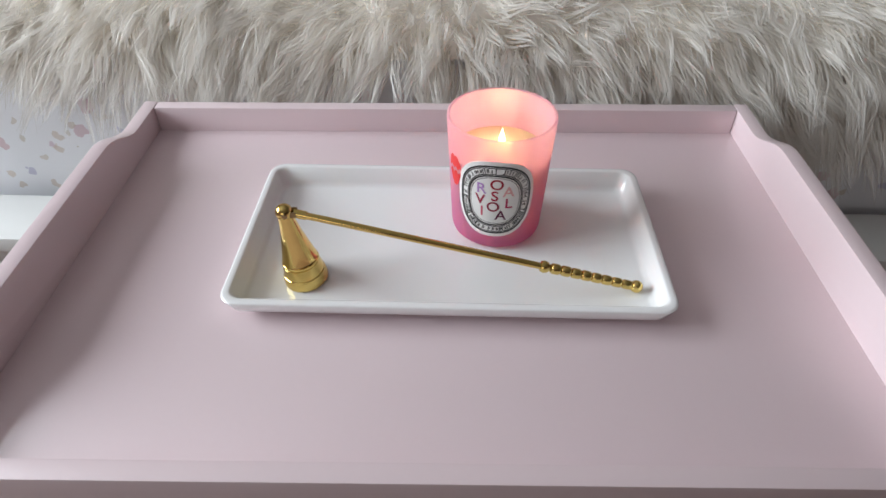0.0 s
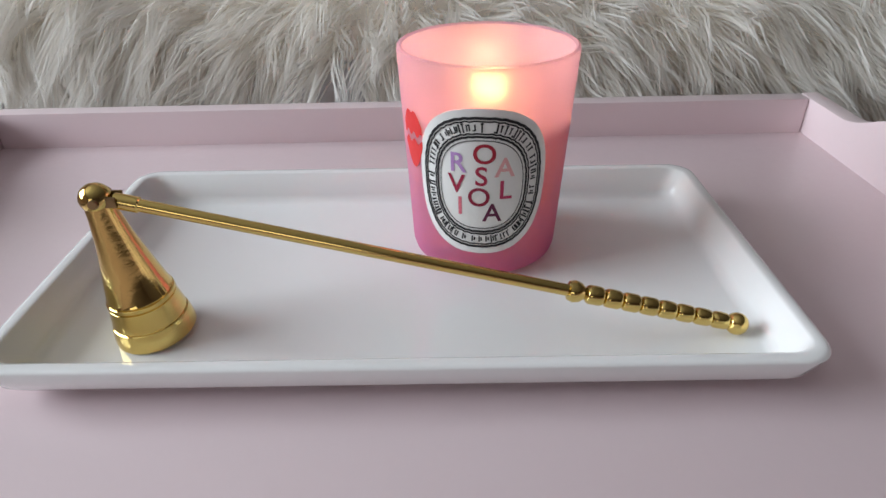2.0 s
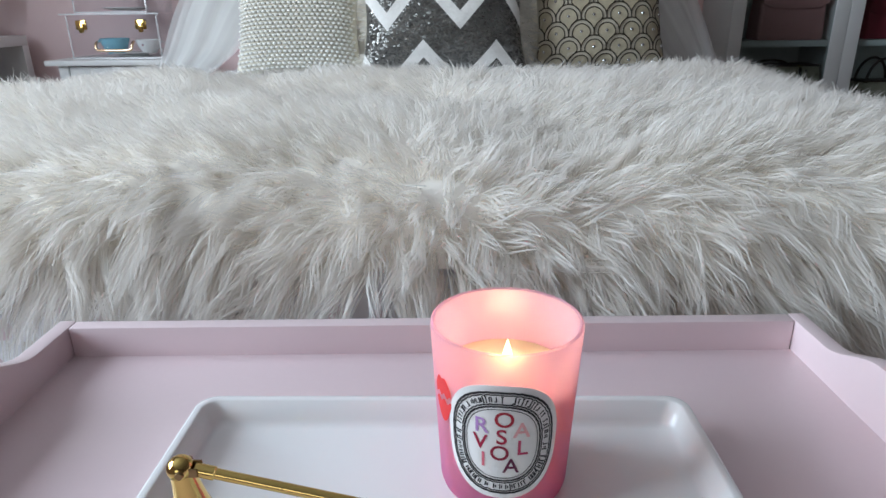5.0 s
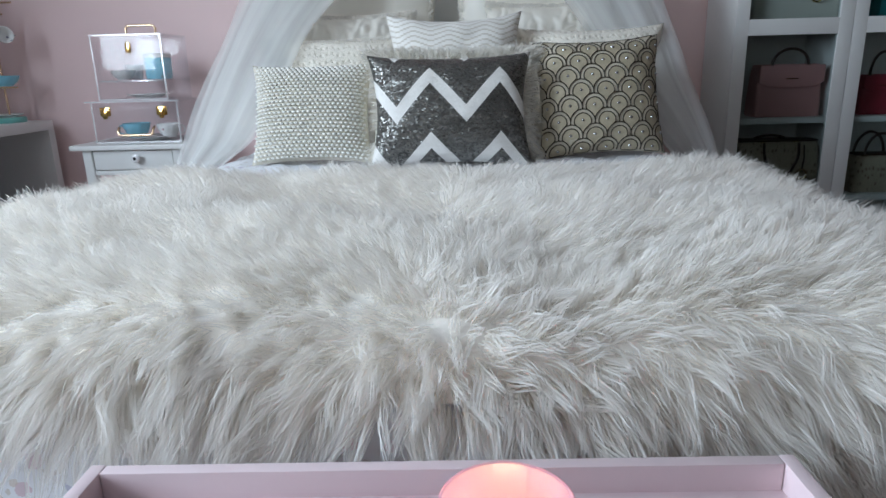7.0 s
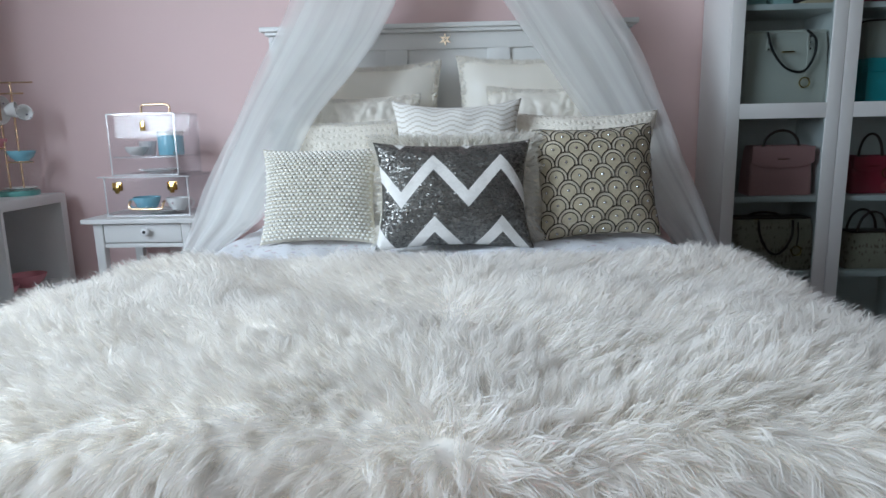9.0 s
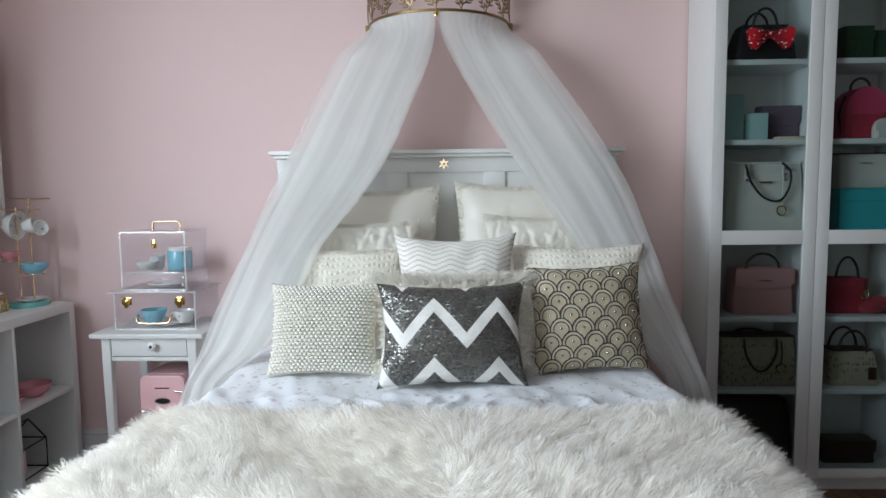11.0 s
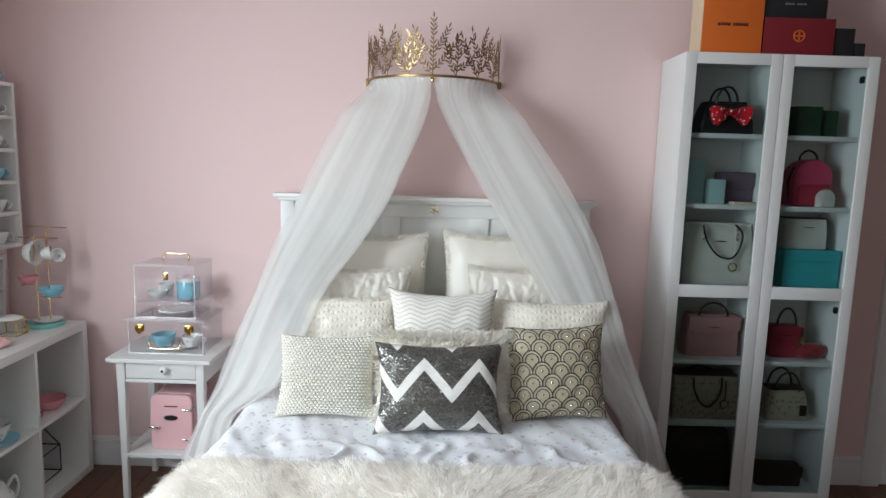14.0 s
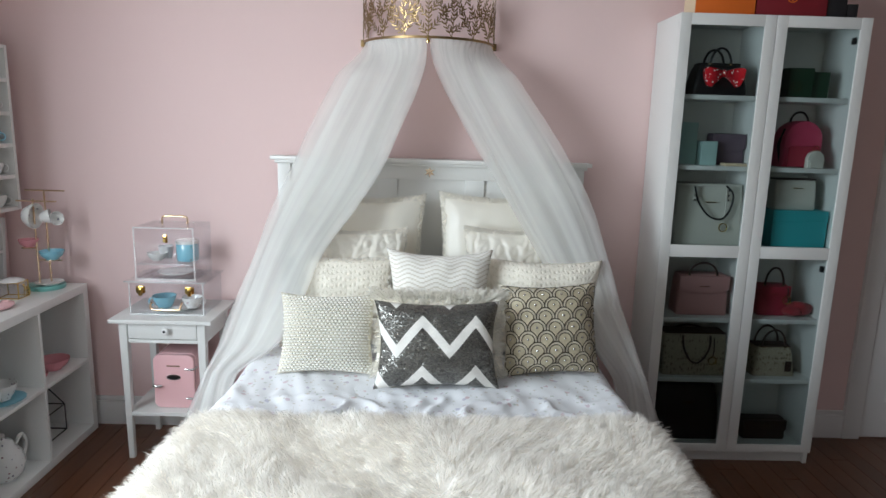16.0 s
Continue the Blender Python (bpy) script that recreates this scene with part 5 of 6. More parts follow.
def veil(rows, sign, layer, seed):
    """One length of netting, gathered on the crown's band; each length covers a slightly different share of the width."""
    bm = bmesh.new()
    uvs = bm.loops.layers.uv.new("UVMap")
    n, per = 60, 7
    rng = random.Random(seed)
    ph = [rng.uniform(0, 6.28) for _ in range(6)]
    s0, s1 = (-0.03, 0.02, 0.0, 0.09, 0.16, 0.05)[layer], (0.84, 1.02, 0.93, 0.97, 0.88, 0.99)[layer]
    freq = (2.3, 3.1, 1.7, 4.2, 2.7, 3.6)[layer]
    steps = (len(rows) - 1) * per
    out = []
    for j in range(steps + 1):
        f = j / per
        i = min(int(f), len(rows) - 2)
        t = f - i
        pick = lambda q: Vector(rows[min(max(q, 0), len(rows) - 1)])
        p0, p1, p2, p3 = (pick(i + q) for q in (-1, 0, 1, 2))
        if i == 0:
            p0 = 2 * p1 - p2
        c = 0.5 * (2 * p1 + (p2 - p0) * t + (2 * p0 - 5 * p1 + 4 * p2 - p3) * t * t + (3 * p1 - p0 - 3 * p2 + p3) * t ** 3)
        hold = max(0.0, 1 - f / 0.95) ** 1.7
        amp = 0.002 + 0.0028 * min(1, f / 4)
        row = []
        for k in range(n + 1):
            q = k / n
            e = s0 + (s1 - s0) * q
            e += 0.02 * math.sin(7 * e + ph[3] + 0.6 * f) * min(1, f)
            fold = math.sin(2 * math.pi * freq * q + ph[0] + 0.3 * f) + 0.15 * math.sin(2 * math.pi * (2.3 * freq) * q + ph[1] - 0.25 * f)
            p = Vector((c[1] + (c[2] - c[1]) * e, c[3] + amp * fold + (layer - 2.5) * 0.007 * min(1, f), rows[i][0] * (1 - t) + rows[i + 1][0] * t))
            top = on_ring(sign * radians(1.5 + 76 * min(1, max(0, e))), p.z, -0.005 - 0.001 * layer + 0.0012 * math.sin(2 * math.pi * 11 * q + ph[2]))
            p = p.lerp(Vector((top.x, top.y, p.z)), hold)
            p.x += 0.01 * noise.noise(Vector((q * 3, f * 0.7, seed))) * min(1, f)
            row.append((bm.verts.new(p), q * 0.9 + seed * 0.37, f * 0.16))
        out.append(row)
    for a, b in zip(out, out[1:]):
        for k in range(n):
            q = (a[k], a[k + 1], b[k + 1], b[k])
            face = bm.faces.new([c[0] for c in q])
            for lp, c in zip(face.loops, q):
                lp[uvs].uv = c[1:]
    return bm


for rows, sign in ((VEIL_L, -1), (VEIL_R, 1)):
    v = thing("canopy_veil", Matrix(), "sheer white tulle veil draped from the crown beside the cushions", "canopy", "canopy veils")
    for layer in range(6):
        part("tulle_layer", veil(rows, sign, layer, 31 + sign * 7 + 3 * layer), M["tulle"], v, angle=180)

# ---- crockery and small goods ----
M["china"] = surf("white_glazed_china", (0.8, 0.8, 0.78), 0.15, var=0.03, scale=60, bump=0.01, coat=0.3)
M["bluechina"] = surf("sky_blue_glazed_china", (0.24, 0.55, 0.68), 0.18, var=0.06, scale=50, bump=0.01, coat=0.3)
M["mint"] = surf("mint_green_enamel", (0.2, 0.5, 0.46), 0.3, var=0.05)
M["blush"] = surf("blush_pink_china", (0.72, 0.3, 0.34), 0.25, var=0.06)


def posy_material(name, ground, tints, scale=55.0, size=0.22):
    m, nt, b = nodes_of(name)
    tc, vo = nt.nodes.new("ShaderNodeTexCoord"), nt.nodes.new("ShaderNodeTexVoronoi")
    vo.inputs["Scale"].default_value = scale
    link(nt, tc.outputs["Object"], vo.inputs["Vector"])
    sp = nt.nodes.new("ShaderNodeSeparateColor")
    link(nt, vo.outputs["Color"], sp.inputs[0])
    spot = math_node(nt, "MULTIPLY", math_node(nt, "LESS_THAN", vo.outputs["Distance"], size), math_node(nt, "GREATER_THAN", sp.outputs[2], 0.45))
    link(nt, mix_colour(nt, spot, ground, mix_colour(nt, sp.outputs[0], *tints)), b.inputs["Base Color"])
    b.inputs["Roughness"].default_value, b.inputs["Coat Weight"].default_value = 0.18, 0.3
    return m


M["posy"] = posy_material("floral_white_china", (0.8, 0.8, 0.78), ((0.1, 0.12, 0.2), (0.4, 0.2, 0.22)))
M["posyblue"] = posy_material("floral_blue_china", (0.24, 0.55, 0.68), ((0.55, 0.1, 0.14), (0.1, 0.25, 0.15)), 60, 0.25)
M["polka"] = posy_material("red_with_white_dots", (0.42, 0.012, 0.02), ((0.8, 0.78, 0.76), (0.82, 0.8, 0.78)), 95, 0.3)


def bowl_profile(r, h, foot=0.5, t=0.0025):
    return [(0, 0), (r * foot, 0), (r * foot, h * 0.08), (r * 0.78, h * 0.35), (r * 0.95, h * 0.75), (r, h), (r - t, h), (r * 0.9 - t, h * 0.7), (r * 0.7, h * 0.32), (r * 0.4, h * 0.14), (0, h * 0.12)]


def bowl(name, label, mat, at, r, h, tilt=(0, 0, 0), category="bowl"):
    return solo(name, lathe(bowl_profile(r, h), 32), mat, pose(*at, *tilt), label, category)


def teacup(label, mat, at, r, h, rz=0.0, tilt=(0, 0), saucer=None):
    ob = thing("teacup", pose(*at, tilt[0], tilt[1], rz), label, "cup")
    part("cup_bowl", lathe(bowl_profile(r, h, 0.55), 32), mat, ob)
    part("handle", tube(arc(r * 0.95, h * 0.55, h * 0.3, 100, -100, 12), r * 0.07, 8), mat, ob)
    return ob


def plate(label, mat, at, r, name="plate"):
    return solo(name, lathe([(0, 0), (r * 0.6, 0), (r * 0.62, 0.003), (r, 0.011), (r, 0.013), (r * 0.64, 0.006), (0, 0.005)], 40), mat, pose(*at), label, "plate")


# acrylic carry cases on the nightstand
def acrylic_case(label, x0, x1, y0, y1, z0, z1, lid):
    ob = thing("acrylic_case", pose(x0, y0, z0), label, "display case", "acrylic cases")
    w, d, h, t = x1 - x0, y1 - y0, z1 - z0, 0.005
    for name, b in (("front_panel", (0, w, 0, t, 0, h)), ("back_panel", (0, w, d - t, d, 0, h)), ("side_panel", (0, t, t, d - t, 0, h)), ("side_panel", (w - t, w, t, d - t, 0, h)), ("base_panel", (t, w - t, t, d - t, 0, t))):
        p = part(name, box(*b, 0.0008, 1), M["acrylic"], ob)
        p.visible_shadow = False
    o = 0.014 if lid else 0.0
    p = part("lid", box(-o, w + o, -o, d + o * 0.5, h, h + t, 0.0008, 1), M["acrylic"], ob)
    p.visible_shadow = False
    part("lid_edge", box(-o, w + o, -o - 0.0012, -o, h, h + t, 0, 1), M["acryledge"], ob, "bright polished edge")
    for x in (0, w - t):
        part("corner_edge", box(x, x + t, -0.0012, 0, 0, h, 0, 1), M["acryledge"], ob)
    part("base_edge", box(0, w, -0.0022, -0.0012, 0, t, 0, 1), M["acryledge"], ob)
    return ob


low = acrylic_case("clear acrylic case with gold clasps holding a blue teacup", -1.315, -0.985, 2.365, 2.61, NH, NH + 0.15, True)
for x in (0.055, 0.27):
    c = part("clasp", box(x - 0.02, x + 0.02, -0.007, -0.0025, 0.1, 0.132, 0.003), M["gold"], low, "shiny gold clasp")
    part("latch_tongue", box(x - 0.009, x + 0.009, -0.012, -0.007, 0.09, 0.122, 0.002), M["gold"], c)
    for sx in (-0.015, 0.015):
        part("rivet", dome(0.0025, 0.002, 0.0025, 8, m=Matrix.Translation((x + sx, -0.0075, 0.126))), M["gold"], c)
part("carry_handle", tube(curve([(0.1, -0.003, 0.058), (0.1, -0.016, 0.05), (0.103, -0.02, 0.036), (0.12, -0.022, 0.03), (0.215, -0.022, 0.03), (0.23, -0.02, 0.036), (0.233, -0.016, 0.05), (0.233, -0.003, 0.058)], 3), 0.005, 10), M["rosegold"], low, "pale gold handle")
upper = acrylic_case("clear acrylic case with a top handle and crockery inside", -1.29, -1.025, 2.385, 2.605, NH + 0.156, 1.055, False)
part("top_handle", tube([(0.085, 0.11, 0.236), (0.085, 0.11, 0.262), (0.091, 0.11, 0.27), (0.1, 0.11, 0.272), (0.185, 0.11, 0.272), (0.194, 0.11, 0.27), (0.2, 0.11, 0.262), (0.2, 0.11, 0.236)], 0.0045, 10), M["rosegold"], upper, "pale gold handle")
sh = part("inner_shelf", box(0.006, 0.259, 0.006, 0.214, 0.068, 0.073, 0.001), M["acrylic"], upper)
sh.visible_shadow = False
part("scalloped_edge", tube([(0.01 + 0.245 * k / 60, 0.004, 0.066 + 0.005 * abs(math.sin(math.pi * 8 * k / 60))) for k in range(61)], 0.0018, 6), M["acryledge"], upper)
part("hasp", box(0.132, 0.152, -0.007, -0.0025, 0.17, 0.205, 0.002), M["gold"], upper, "shiny gold hasp")
canister = thing("canister", pose(-1.09, 2.48, NH + 0.23), "sky blue lidded china canister with a flower print", "canister")
part("body", lathe([(0, 0), (0.046, 0), (0.048, 0.003), (0.049, 0.075), (0.047, 0.078), (0, 0.078)], 36), M["posyblue"], canister)
part("lid", lathe([(0, 0.0785), (0.051, 0.0785), (0.051, 0.09), (0.047, 0.094), (0.012, 0.096), (0, 0.096)], 36), M["china"], canister, "white lid")
bowl("china_bowl", "small white china bowl in the acrylic case", M["china"], (-1.22, 2.46, NH + 0.23), 0.045, 0.035)
solo("glass_tumbler", lathe([(0, 0), (0.026, 0), (0.034, 0.055), (0.032, 0.055), (0.024, 0.004), (0, 0.004)], 24), M["acryledge"], pose(-1.205, 2.52, NH + 0.23), "clear small tumbler in the acrylic case", "glass")
plate("white china plate with a dark flower print", M["posy"], (-1.15, 2.49, NH + 0.162), 0.078)
plate("white oval serving plate in the lower case", M["china"], (-1.135, 2.46, NH + 0.0055), 0.08)
teacup("sky blue teacup with red flowers", M["posyblue"], (-1.195, 2.45, NH + 0.0125), 0.052, 0.055, 200)
teacup("white china teacup with a fine print", M["posy"], (-1.07, 2.455, NH + 0.0125), 0.045, 0.05, 20)

# small fridge under the nightstand
fr = thing("mini_fridge", pose(-1.135, 2.36, 0.226), "small glossy pink retro fridge on the nightstand shelf", "mini fridge")


def rounded_outline(w, h, r, n=8):
    pts = []
    for cx, cz, a in ((w / 2 - r, h - r, 0), (-w / 2 + r, h - r, 90), (-w / 2 + r, r, 180), (w / 2 - r, r, 270)):
        pts += [(cx + r * math.cos(radians(a + 90 * k / n)), cz + r * math.sin(radians(a + 90 * k / n))) for k in range(n + 1)]
    return pts


part("body", extrude(rounded_outline(0.185, 0.255, 0.03), 0.03, 0.2, 0.004), M["fridge"], fr)
dr = part("door", extrude(rounded_outline(0.185, 0.255, 0.03), 0.0, 0.027, 0.009), M["fridge"], fr)
part("seal", extrude(rounded_outline(0.178, 0.248, 0.028), 0.0265, 0.0305, 0), M["dark"], fr, "dark rubber seal")
part("badge", extrude([(0.03 * math.cos(t), 0.1 + 0.05 + 0.011 * math.sin(t)) for t in [2 * math.pi * k / 28 for k in range(28)]], -0.003, 0.0005, 0.001), M["dark"], dr, "dark oval badge")
part("badge_rim", tube([(0.031 * math.cos(t), -0.002, 0.15 + 0.012 * math.sin(t)) for t in [2 * math.pi * k / 28 for k in range(28)]], 0.0016, 6, closed=True), M["chrome"], dr)
part("print_bar", box(-0.03, 0.03, -0.0008, 0.0002, 0.2, 0.206, 0), M["rosegold"], dr)
hd = part("handle", tube([(-0.088, -0.002, 0.112), (-0.086, -0.016, 0.112), (-0.07, -0.018, 0.112), (-0.05, -0.012, 0.112)], [0.006, 0.006, 0.007, 0.004], 10), M["chrome"], dr, "chrome handle")
for z in (0.05, 0.19):
    part("hinge", tube([(0.055, -0.004, z), (0.085, -0.006, z), (0.094, 0.002, z), (0.096, 0.03, z)], 0.005, 10), M["chrome"], fr, "chrome hinge")

# tea rack on the cube shelf
KT = KH
rack = thing("teacup_stand", pose(-1.755, 2.5, KT), "gold metal teacup stand on a mint green round base", "cup stand")
part("base", lathe([(0, 0), (0.076, 0), (0.078, 0.004), (0.078, 0.016), (0.074, 0.02), (0, 0.02)], 48), M["mint"], rack, "mint green round base")
for x, y, z1 in ((-0.02, -0.015, 0.415), (0.012, 0.02, 0.45)):
    part("pole", tube([(x, y, 0.018), (x, y, z1)], 0.004, 10), M["rosegold"], rack)
for x0, x1, y, z in ((-0.075, 0.105, 0.02, 0.45), (-0.095, 0.085, -0.015, 0.405), (-0.085, -0.02, -0.015, 0.19), (-0.02, 0.09, -0.015, 0.135)):
    part("arm", tube([(x0, y, z), (x1, y, z)], 0.0035, 8), M["rosegold"], rack)
for x, z in ((-0.055, 0.192), (0.045, 0.137)):
    part("holder_ring", tube([(x + 0.03 * math.cos(t), -0.015 + 0.03 * math.sin(t), z) for t in [2 * math.pi * k / 20 for k in range(20)]], 0.002, 6, closed=True), M["rosegold"], rack)
plate("white scalloped plate lying on the stand base", M["posy"], (-1.735, 2.49, KT + 0.0205), 0.06)
bowl("china_bowl", "blush pink china bowl on the cup stand", M["blush"], (-1.81, 2.485, KT + 0.195), 0.042, 0.035)
bowl("china_bowl", "sky blue china bowl on the cup stand", M["bluechina"], (-1.71, 2.485, KT + 0.14), 0.052, 0.04)
teacup("white teacup hanging from the stand by its handle", M["posy"], (-1.8, 2.46, KT + 0.345), 0.058, 0.05, 90, (95, 0))
teacup("small white teacup hanging from the stand", M["china"], (-1.728, 2.455, KT + 0.335), 0.032, 0.04, 110, (80, 0))
teacup("small patterned teacup hanging from the stand", M["posy"], (-1.695, 2.49, KT + 0.325), 0.032, 0.035, 60, (80, 0))

# on and in the cube shelf
gb = thing("trinket_box", pose(-1.8, 2.33, KT), "small glass trinket box with brass edges", "trinket box")
for x in (-0.045, 0.045):
    for y in (-0.035, 0.035):
        part("edge_bar", box(x - 0.002, x + 0.002, y - 0.002, y + 0.002, 0, 0.07, 0), M["gold"], gb)
for z in (0.002, 0.07):
    for x in (-0.045, 0.045):
        part("edge_bar", tube([(x, -0.037, z), (x, 0.037, z)], 0.0025, 6), M["gold"], gb)
    for y in (-0.035, 0.035):
        part("edge_bar", tube([(-0.047, y, z), (0.047, y, z)], 0.0025, 6), M["gold"], gb)
for y in (-0.035, 0.035):
    part("pane", box(-0.043, 0.043, y - 0.001, y + 0.001, 0.004, 0.068, 0), M["acrylic"], gb)
for x in (-0.045, 0.045):
    part("pane", box(x - 0.001, x + 0.001, -0.033, 0.033, 0.004, 0.068, 0), M["acrylic"], gb)
part("lid", lathe([(0, 0), (0.05, 0), (0.045, 0.006), (0.02, 0.014), (0, 0.016)], 24), M["china"], gb, "white porcelain top", m=pose(0, 0, 0.073))
deer = bmesh.new()
dome(0.008, 0.018, 0.011, 14, deer, Matrix.Translation((0, 0, 0.03)))
dome(0.005, 0.008, 0.006, 10, deer, Matrix.Translation((0, -0.02, 0.05)))
tube([(0, -0.012, 0.035), (0, -0.019, 0.048)], 0.004, 8, deer)
for x in (-0.005, 0.005):
    for y in (-0.012, 0.012):
        tube([(x, y, 0.0), (x, y, 0.028)], 0.002, 6, deer)
    tube([(x * 0.5, -0.02, 0.055), (x * 1.6, -0.018, 0.065), (x * 1.4, -0.02, 0.074)], 0.001, 5, deer)
solo("animal_figurine", deer, M["gold"], pose(-1.765, 2.37, KT), "tiny gold standing animal figurine", "figurine")
shoe = bmesh.new()
dome(0.032, 0.055, 0.016, 20, shoe, Matrix.Translation((0, 0, 0.0155)))
dome(0.016, 0.016, 0.006, 12, shoe, Matrix.Translation((0, 0.012, 0.03)))
solo("trinket_dish", shoe, M["fridge"], pose(-1.725, 2.15, KT), "rounded pink trinket dish lying on the shelf top", "trinket dish")
bowl("china_bowl", "red and white china bowl on the shelf", M["blush"], (-1.71, 2.42, 0.38), 0.07, 0.05)
bowl("china_bowl", "small red china bowl on the shelf", M["blush"], (-1.7, 2.28, 0.38), 0.045, 0.035)
plate("mint green saucer on the shelf", M["bluechina"], (-1.71, 2.06, 0.38), 0.085, "saucer")
teacup("white teacup with a dark flower print on its saucer", M["posy"], (-1.71, 2.06, 0.3905), 0.058, 0.065, -60)
pot = thing("teapot", pose(-1.73, 2.06, 0.038), "white china teapot with dark flowers", "teapot")
part("body", lathe([(0, 0), (0.045, 0), (0.07, 0.03), (0.078, 0.07), (0.066, 0.115), (0.045, 0.14), (0.042, 0.15), (0, 0.15)], 36), M["posy"], pot)
part("lid", lathe([(0, 0.1505), (0.043, 0.1505), (0.035, 0.165), (0.012, 0.175), (0.008, 0.182), (0.013, 0.19), (0.009, 0.198), (0, 0.2)], 28), M["posy"], pot)
part("handle", tube(curve([(0.01, 0.06, 0.12), (0.015, 0.1, 0.15), (0.02, 0.118, 0.11), (0.018, 0.1, 0.06), (0.012, 0.07, 0.05)]), 0.008, 10), M["posy"], pot)
part("spout", tube([(0, -0.065, 0.06), (0, -0.1, 0.09), (0, -0.12, 0.14), (0, -0.135, 0.15)], [0.018, 0.014, 0.01, 0.009], 12), M["posy"], pot)
ter = thing("geometric_lantern", pose(-1.8, 2.42, 0.038), "dark wire house-shaped lantern with a pink candle", "lantern")
W2, D2, H2, R2 = 0.075, 0.085, 0.13, 0.21
cor = [(-W2, -D2), (W2, -D2), (W2, D2), (-W2, D2)]
for k in range(4):
    a, b = cor[k], cor[(k + 1) % 4]
    part("wire", tube([(*a, 0.003), (*a, H2)], 0.003, 6), M["dark"], ter)
    for z in (0.003, H2):
        part("wire", tube([(*a, z), (*b, z)], 0.003, 6), M["dark"], ter)
    part("wire", tube([(*a, H2), (0, math.copysign(D2, a[1]), R2)], 0.003, 6), M["dark"], ter)
part("wire", tube([(0, -D2, R2), (0, D2, R2)], 0.003, 6), M["dark"], ter)
part("pillar_candle", lathe([(0, 0.001), (0.035, 0.001), (0.035, 0.09), (0.03, 0.093), (0, 0.09)], 28), M["fridge"], ter, "pink pillar candle")

# display shelf and picture frame on the side wall
ws = thing("wall_shelf", pose(LEFT_X, 2.57, 1.1), "white wall-mounted display shelf with rows of teacups", "wall shelf")
for y in (-0.018, -0.75):
    part("side_panel", box(0, 0.14, y, y + 0.018, 0, 0.73, 0.001), M["cabinet"], ws)
for z in (0, 0.145, 0.285, 0.425, 0.57, 0.714):
    part("shelf", box(0, 0.138, -0.732, -0.018, z, z + 0.016, 0.001), M["cabinet"], ws)
part("back_panel", box(0, 0.005, -0.732, -0.018, 0.016, 0.714, 0), M["cabinet"], ws)
for k, z in enumerate((0.016, 0.161, 0.301, 0.441, 0.586, 0.73)):
    for j, y in enumerate((-0.07, -0.18, -0.3)):
        if k == 0 and j:
            continue
        mat = (M["posy"], M["china"], M["bluechina"])[(k + j) % 3]
        teacup(("white flowered teacup on the wall shelf", "plain white teacup on the wall shelf", "sky blue teacup on the wall shelf")[(k + j) % 3], mat, (LEFT_X + 0.075, 2.57 + y, 1.1 + z), 0.042, 0.055, 30 + 60 * j)
pf = thing("picture_frame", pose(LEFT_X + 0.012, 2.35, 0.75, 0, 4, 0), "white shadow-box frame with dark panes leaning on the wall", "picture frame")
for y0, y1, z0, z1 in ((0, 0.022, 0, 0.31), (0.198, 0.22, 0, 0.31), (0.022, 0.198, 0, 0.022), (0.022, 0.198, 0.288, 0.31), (0.022, 0.198, 0.146, 0.16)):
    part("frame_bar", box(0, 0.025, y0, y1, z0, z1, 0.002), M["trim"], pf)
part("backing", box(0.0, 0.004, 0.0225, 0.1975, 0.0225, 0.2875, 0), M["dark"], pf)

# ---- handbags and boxes ----
def leather(name, colour, rough=0.42):
    return surf(name, colour, rough, var=0.08, scale=14, fine=260, bump=0.18)


L = {"black": leather("black_leather", (0.012, 0.011, 0.012)), "white": leather("off_white_leather", (0.66, 0.64, 0.58)), "pink": leather("dusty_pink_leather", (0.6, 0.3, 0.29)), "red": leather("red_leather", (0.4, 0.03, 0.06)),
     "purple": leather("plum_leather", (0.13, 0.09, 0.12)), "brown": leather("dark_brown_leather", (0.035, 0.018, 0.014)), "mint": surf("pale_aqua_card", (0.42, 0.6, 0.58), 0.6), "green": surf("dark_green_card", (0.012, 0.05, 0.022), 0.5),
     "teal": surf("turquoise_card", (0.04, 0.4, 0.44), 0.5, var=0.03), "orange": surf("orange_card", (0.68, 0.14, 0.015), 0.55, var=0.04), "maroon": surf("deep_red_card", (0.2, 0.012, 0.02), 0.5), "blackbox": surf("black_card", (0.014, 0.013, 0.015), 0.5),
     "buff": surf("buff_card", (0.7, 0.55, 0.38), 0.65), "rose": leather("raspberry_leather", (0.62, 0.06, 0.14))}


def monogram_material():
    m, nt, b = nodes_of("beige_monogram_canvas")
    tc, mp, vo = nt.nodes.new("ShaderNodeTexCoord"), nt.nodes.new("ShaderNodeMapping"), nt.nodes.new("ShaderNodeTexVoronoi")
    mp.inputs["Scale"].default_value = (1, 1, 0.55)
    vo.inputs["Scale"].default_value, vo.inputs["Randomness"].default_value = 70, 0.55
    link(nt, tc.outputs["Object"], mp.inputs[0])
    link(nt, mp.outputs[0], vo.inputs["Vector"])
    spot = math_node(nt, "LESS_THAN", vo.outputs["Distance"], 0.3)
    link(nt, mix_colour(nt, spot, (0.42, 0.36, 0.27), (0.22, 0.17, 0.11)), b.inputs["Base Color"])
    b.inputs["Roughness"].default_value = 0.55
    return m


L["mono"] = monogram_material()


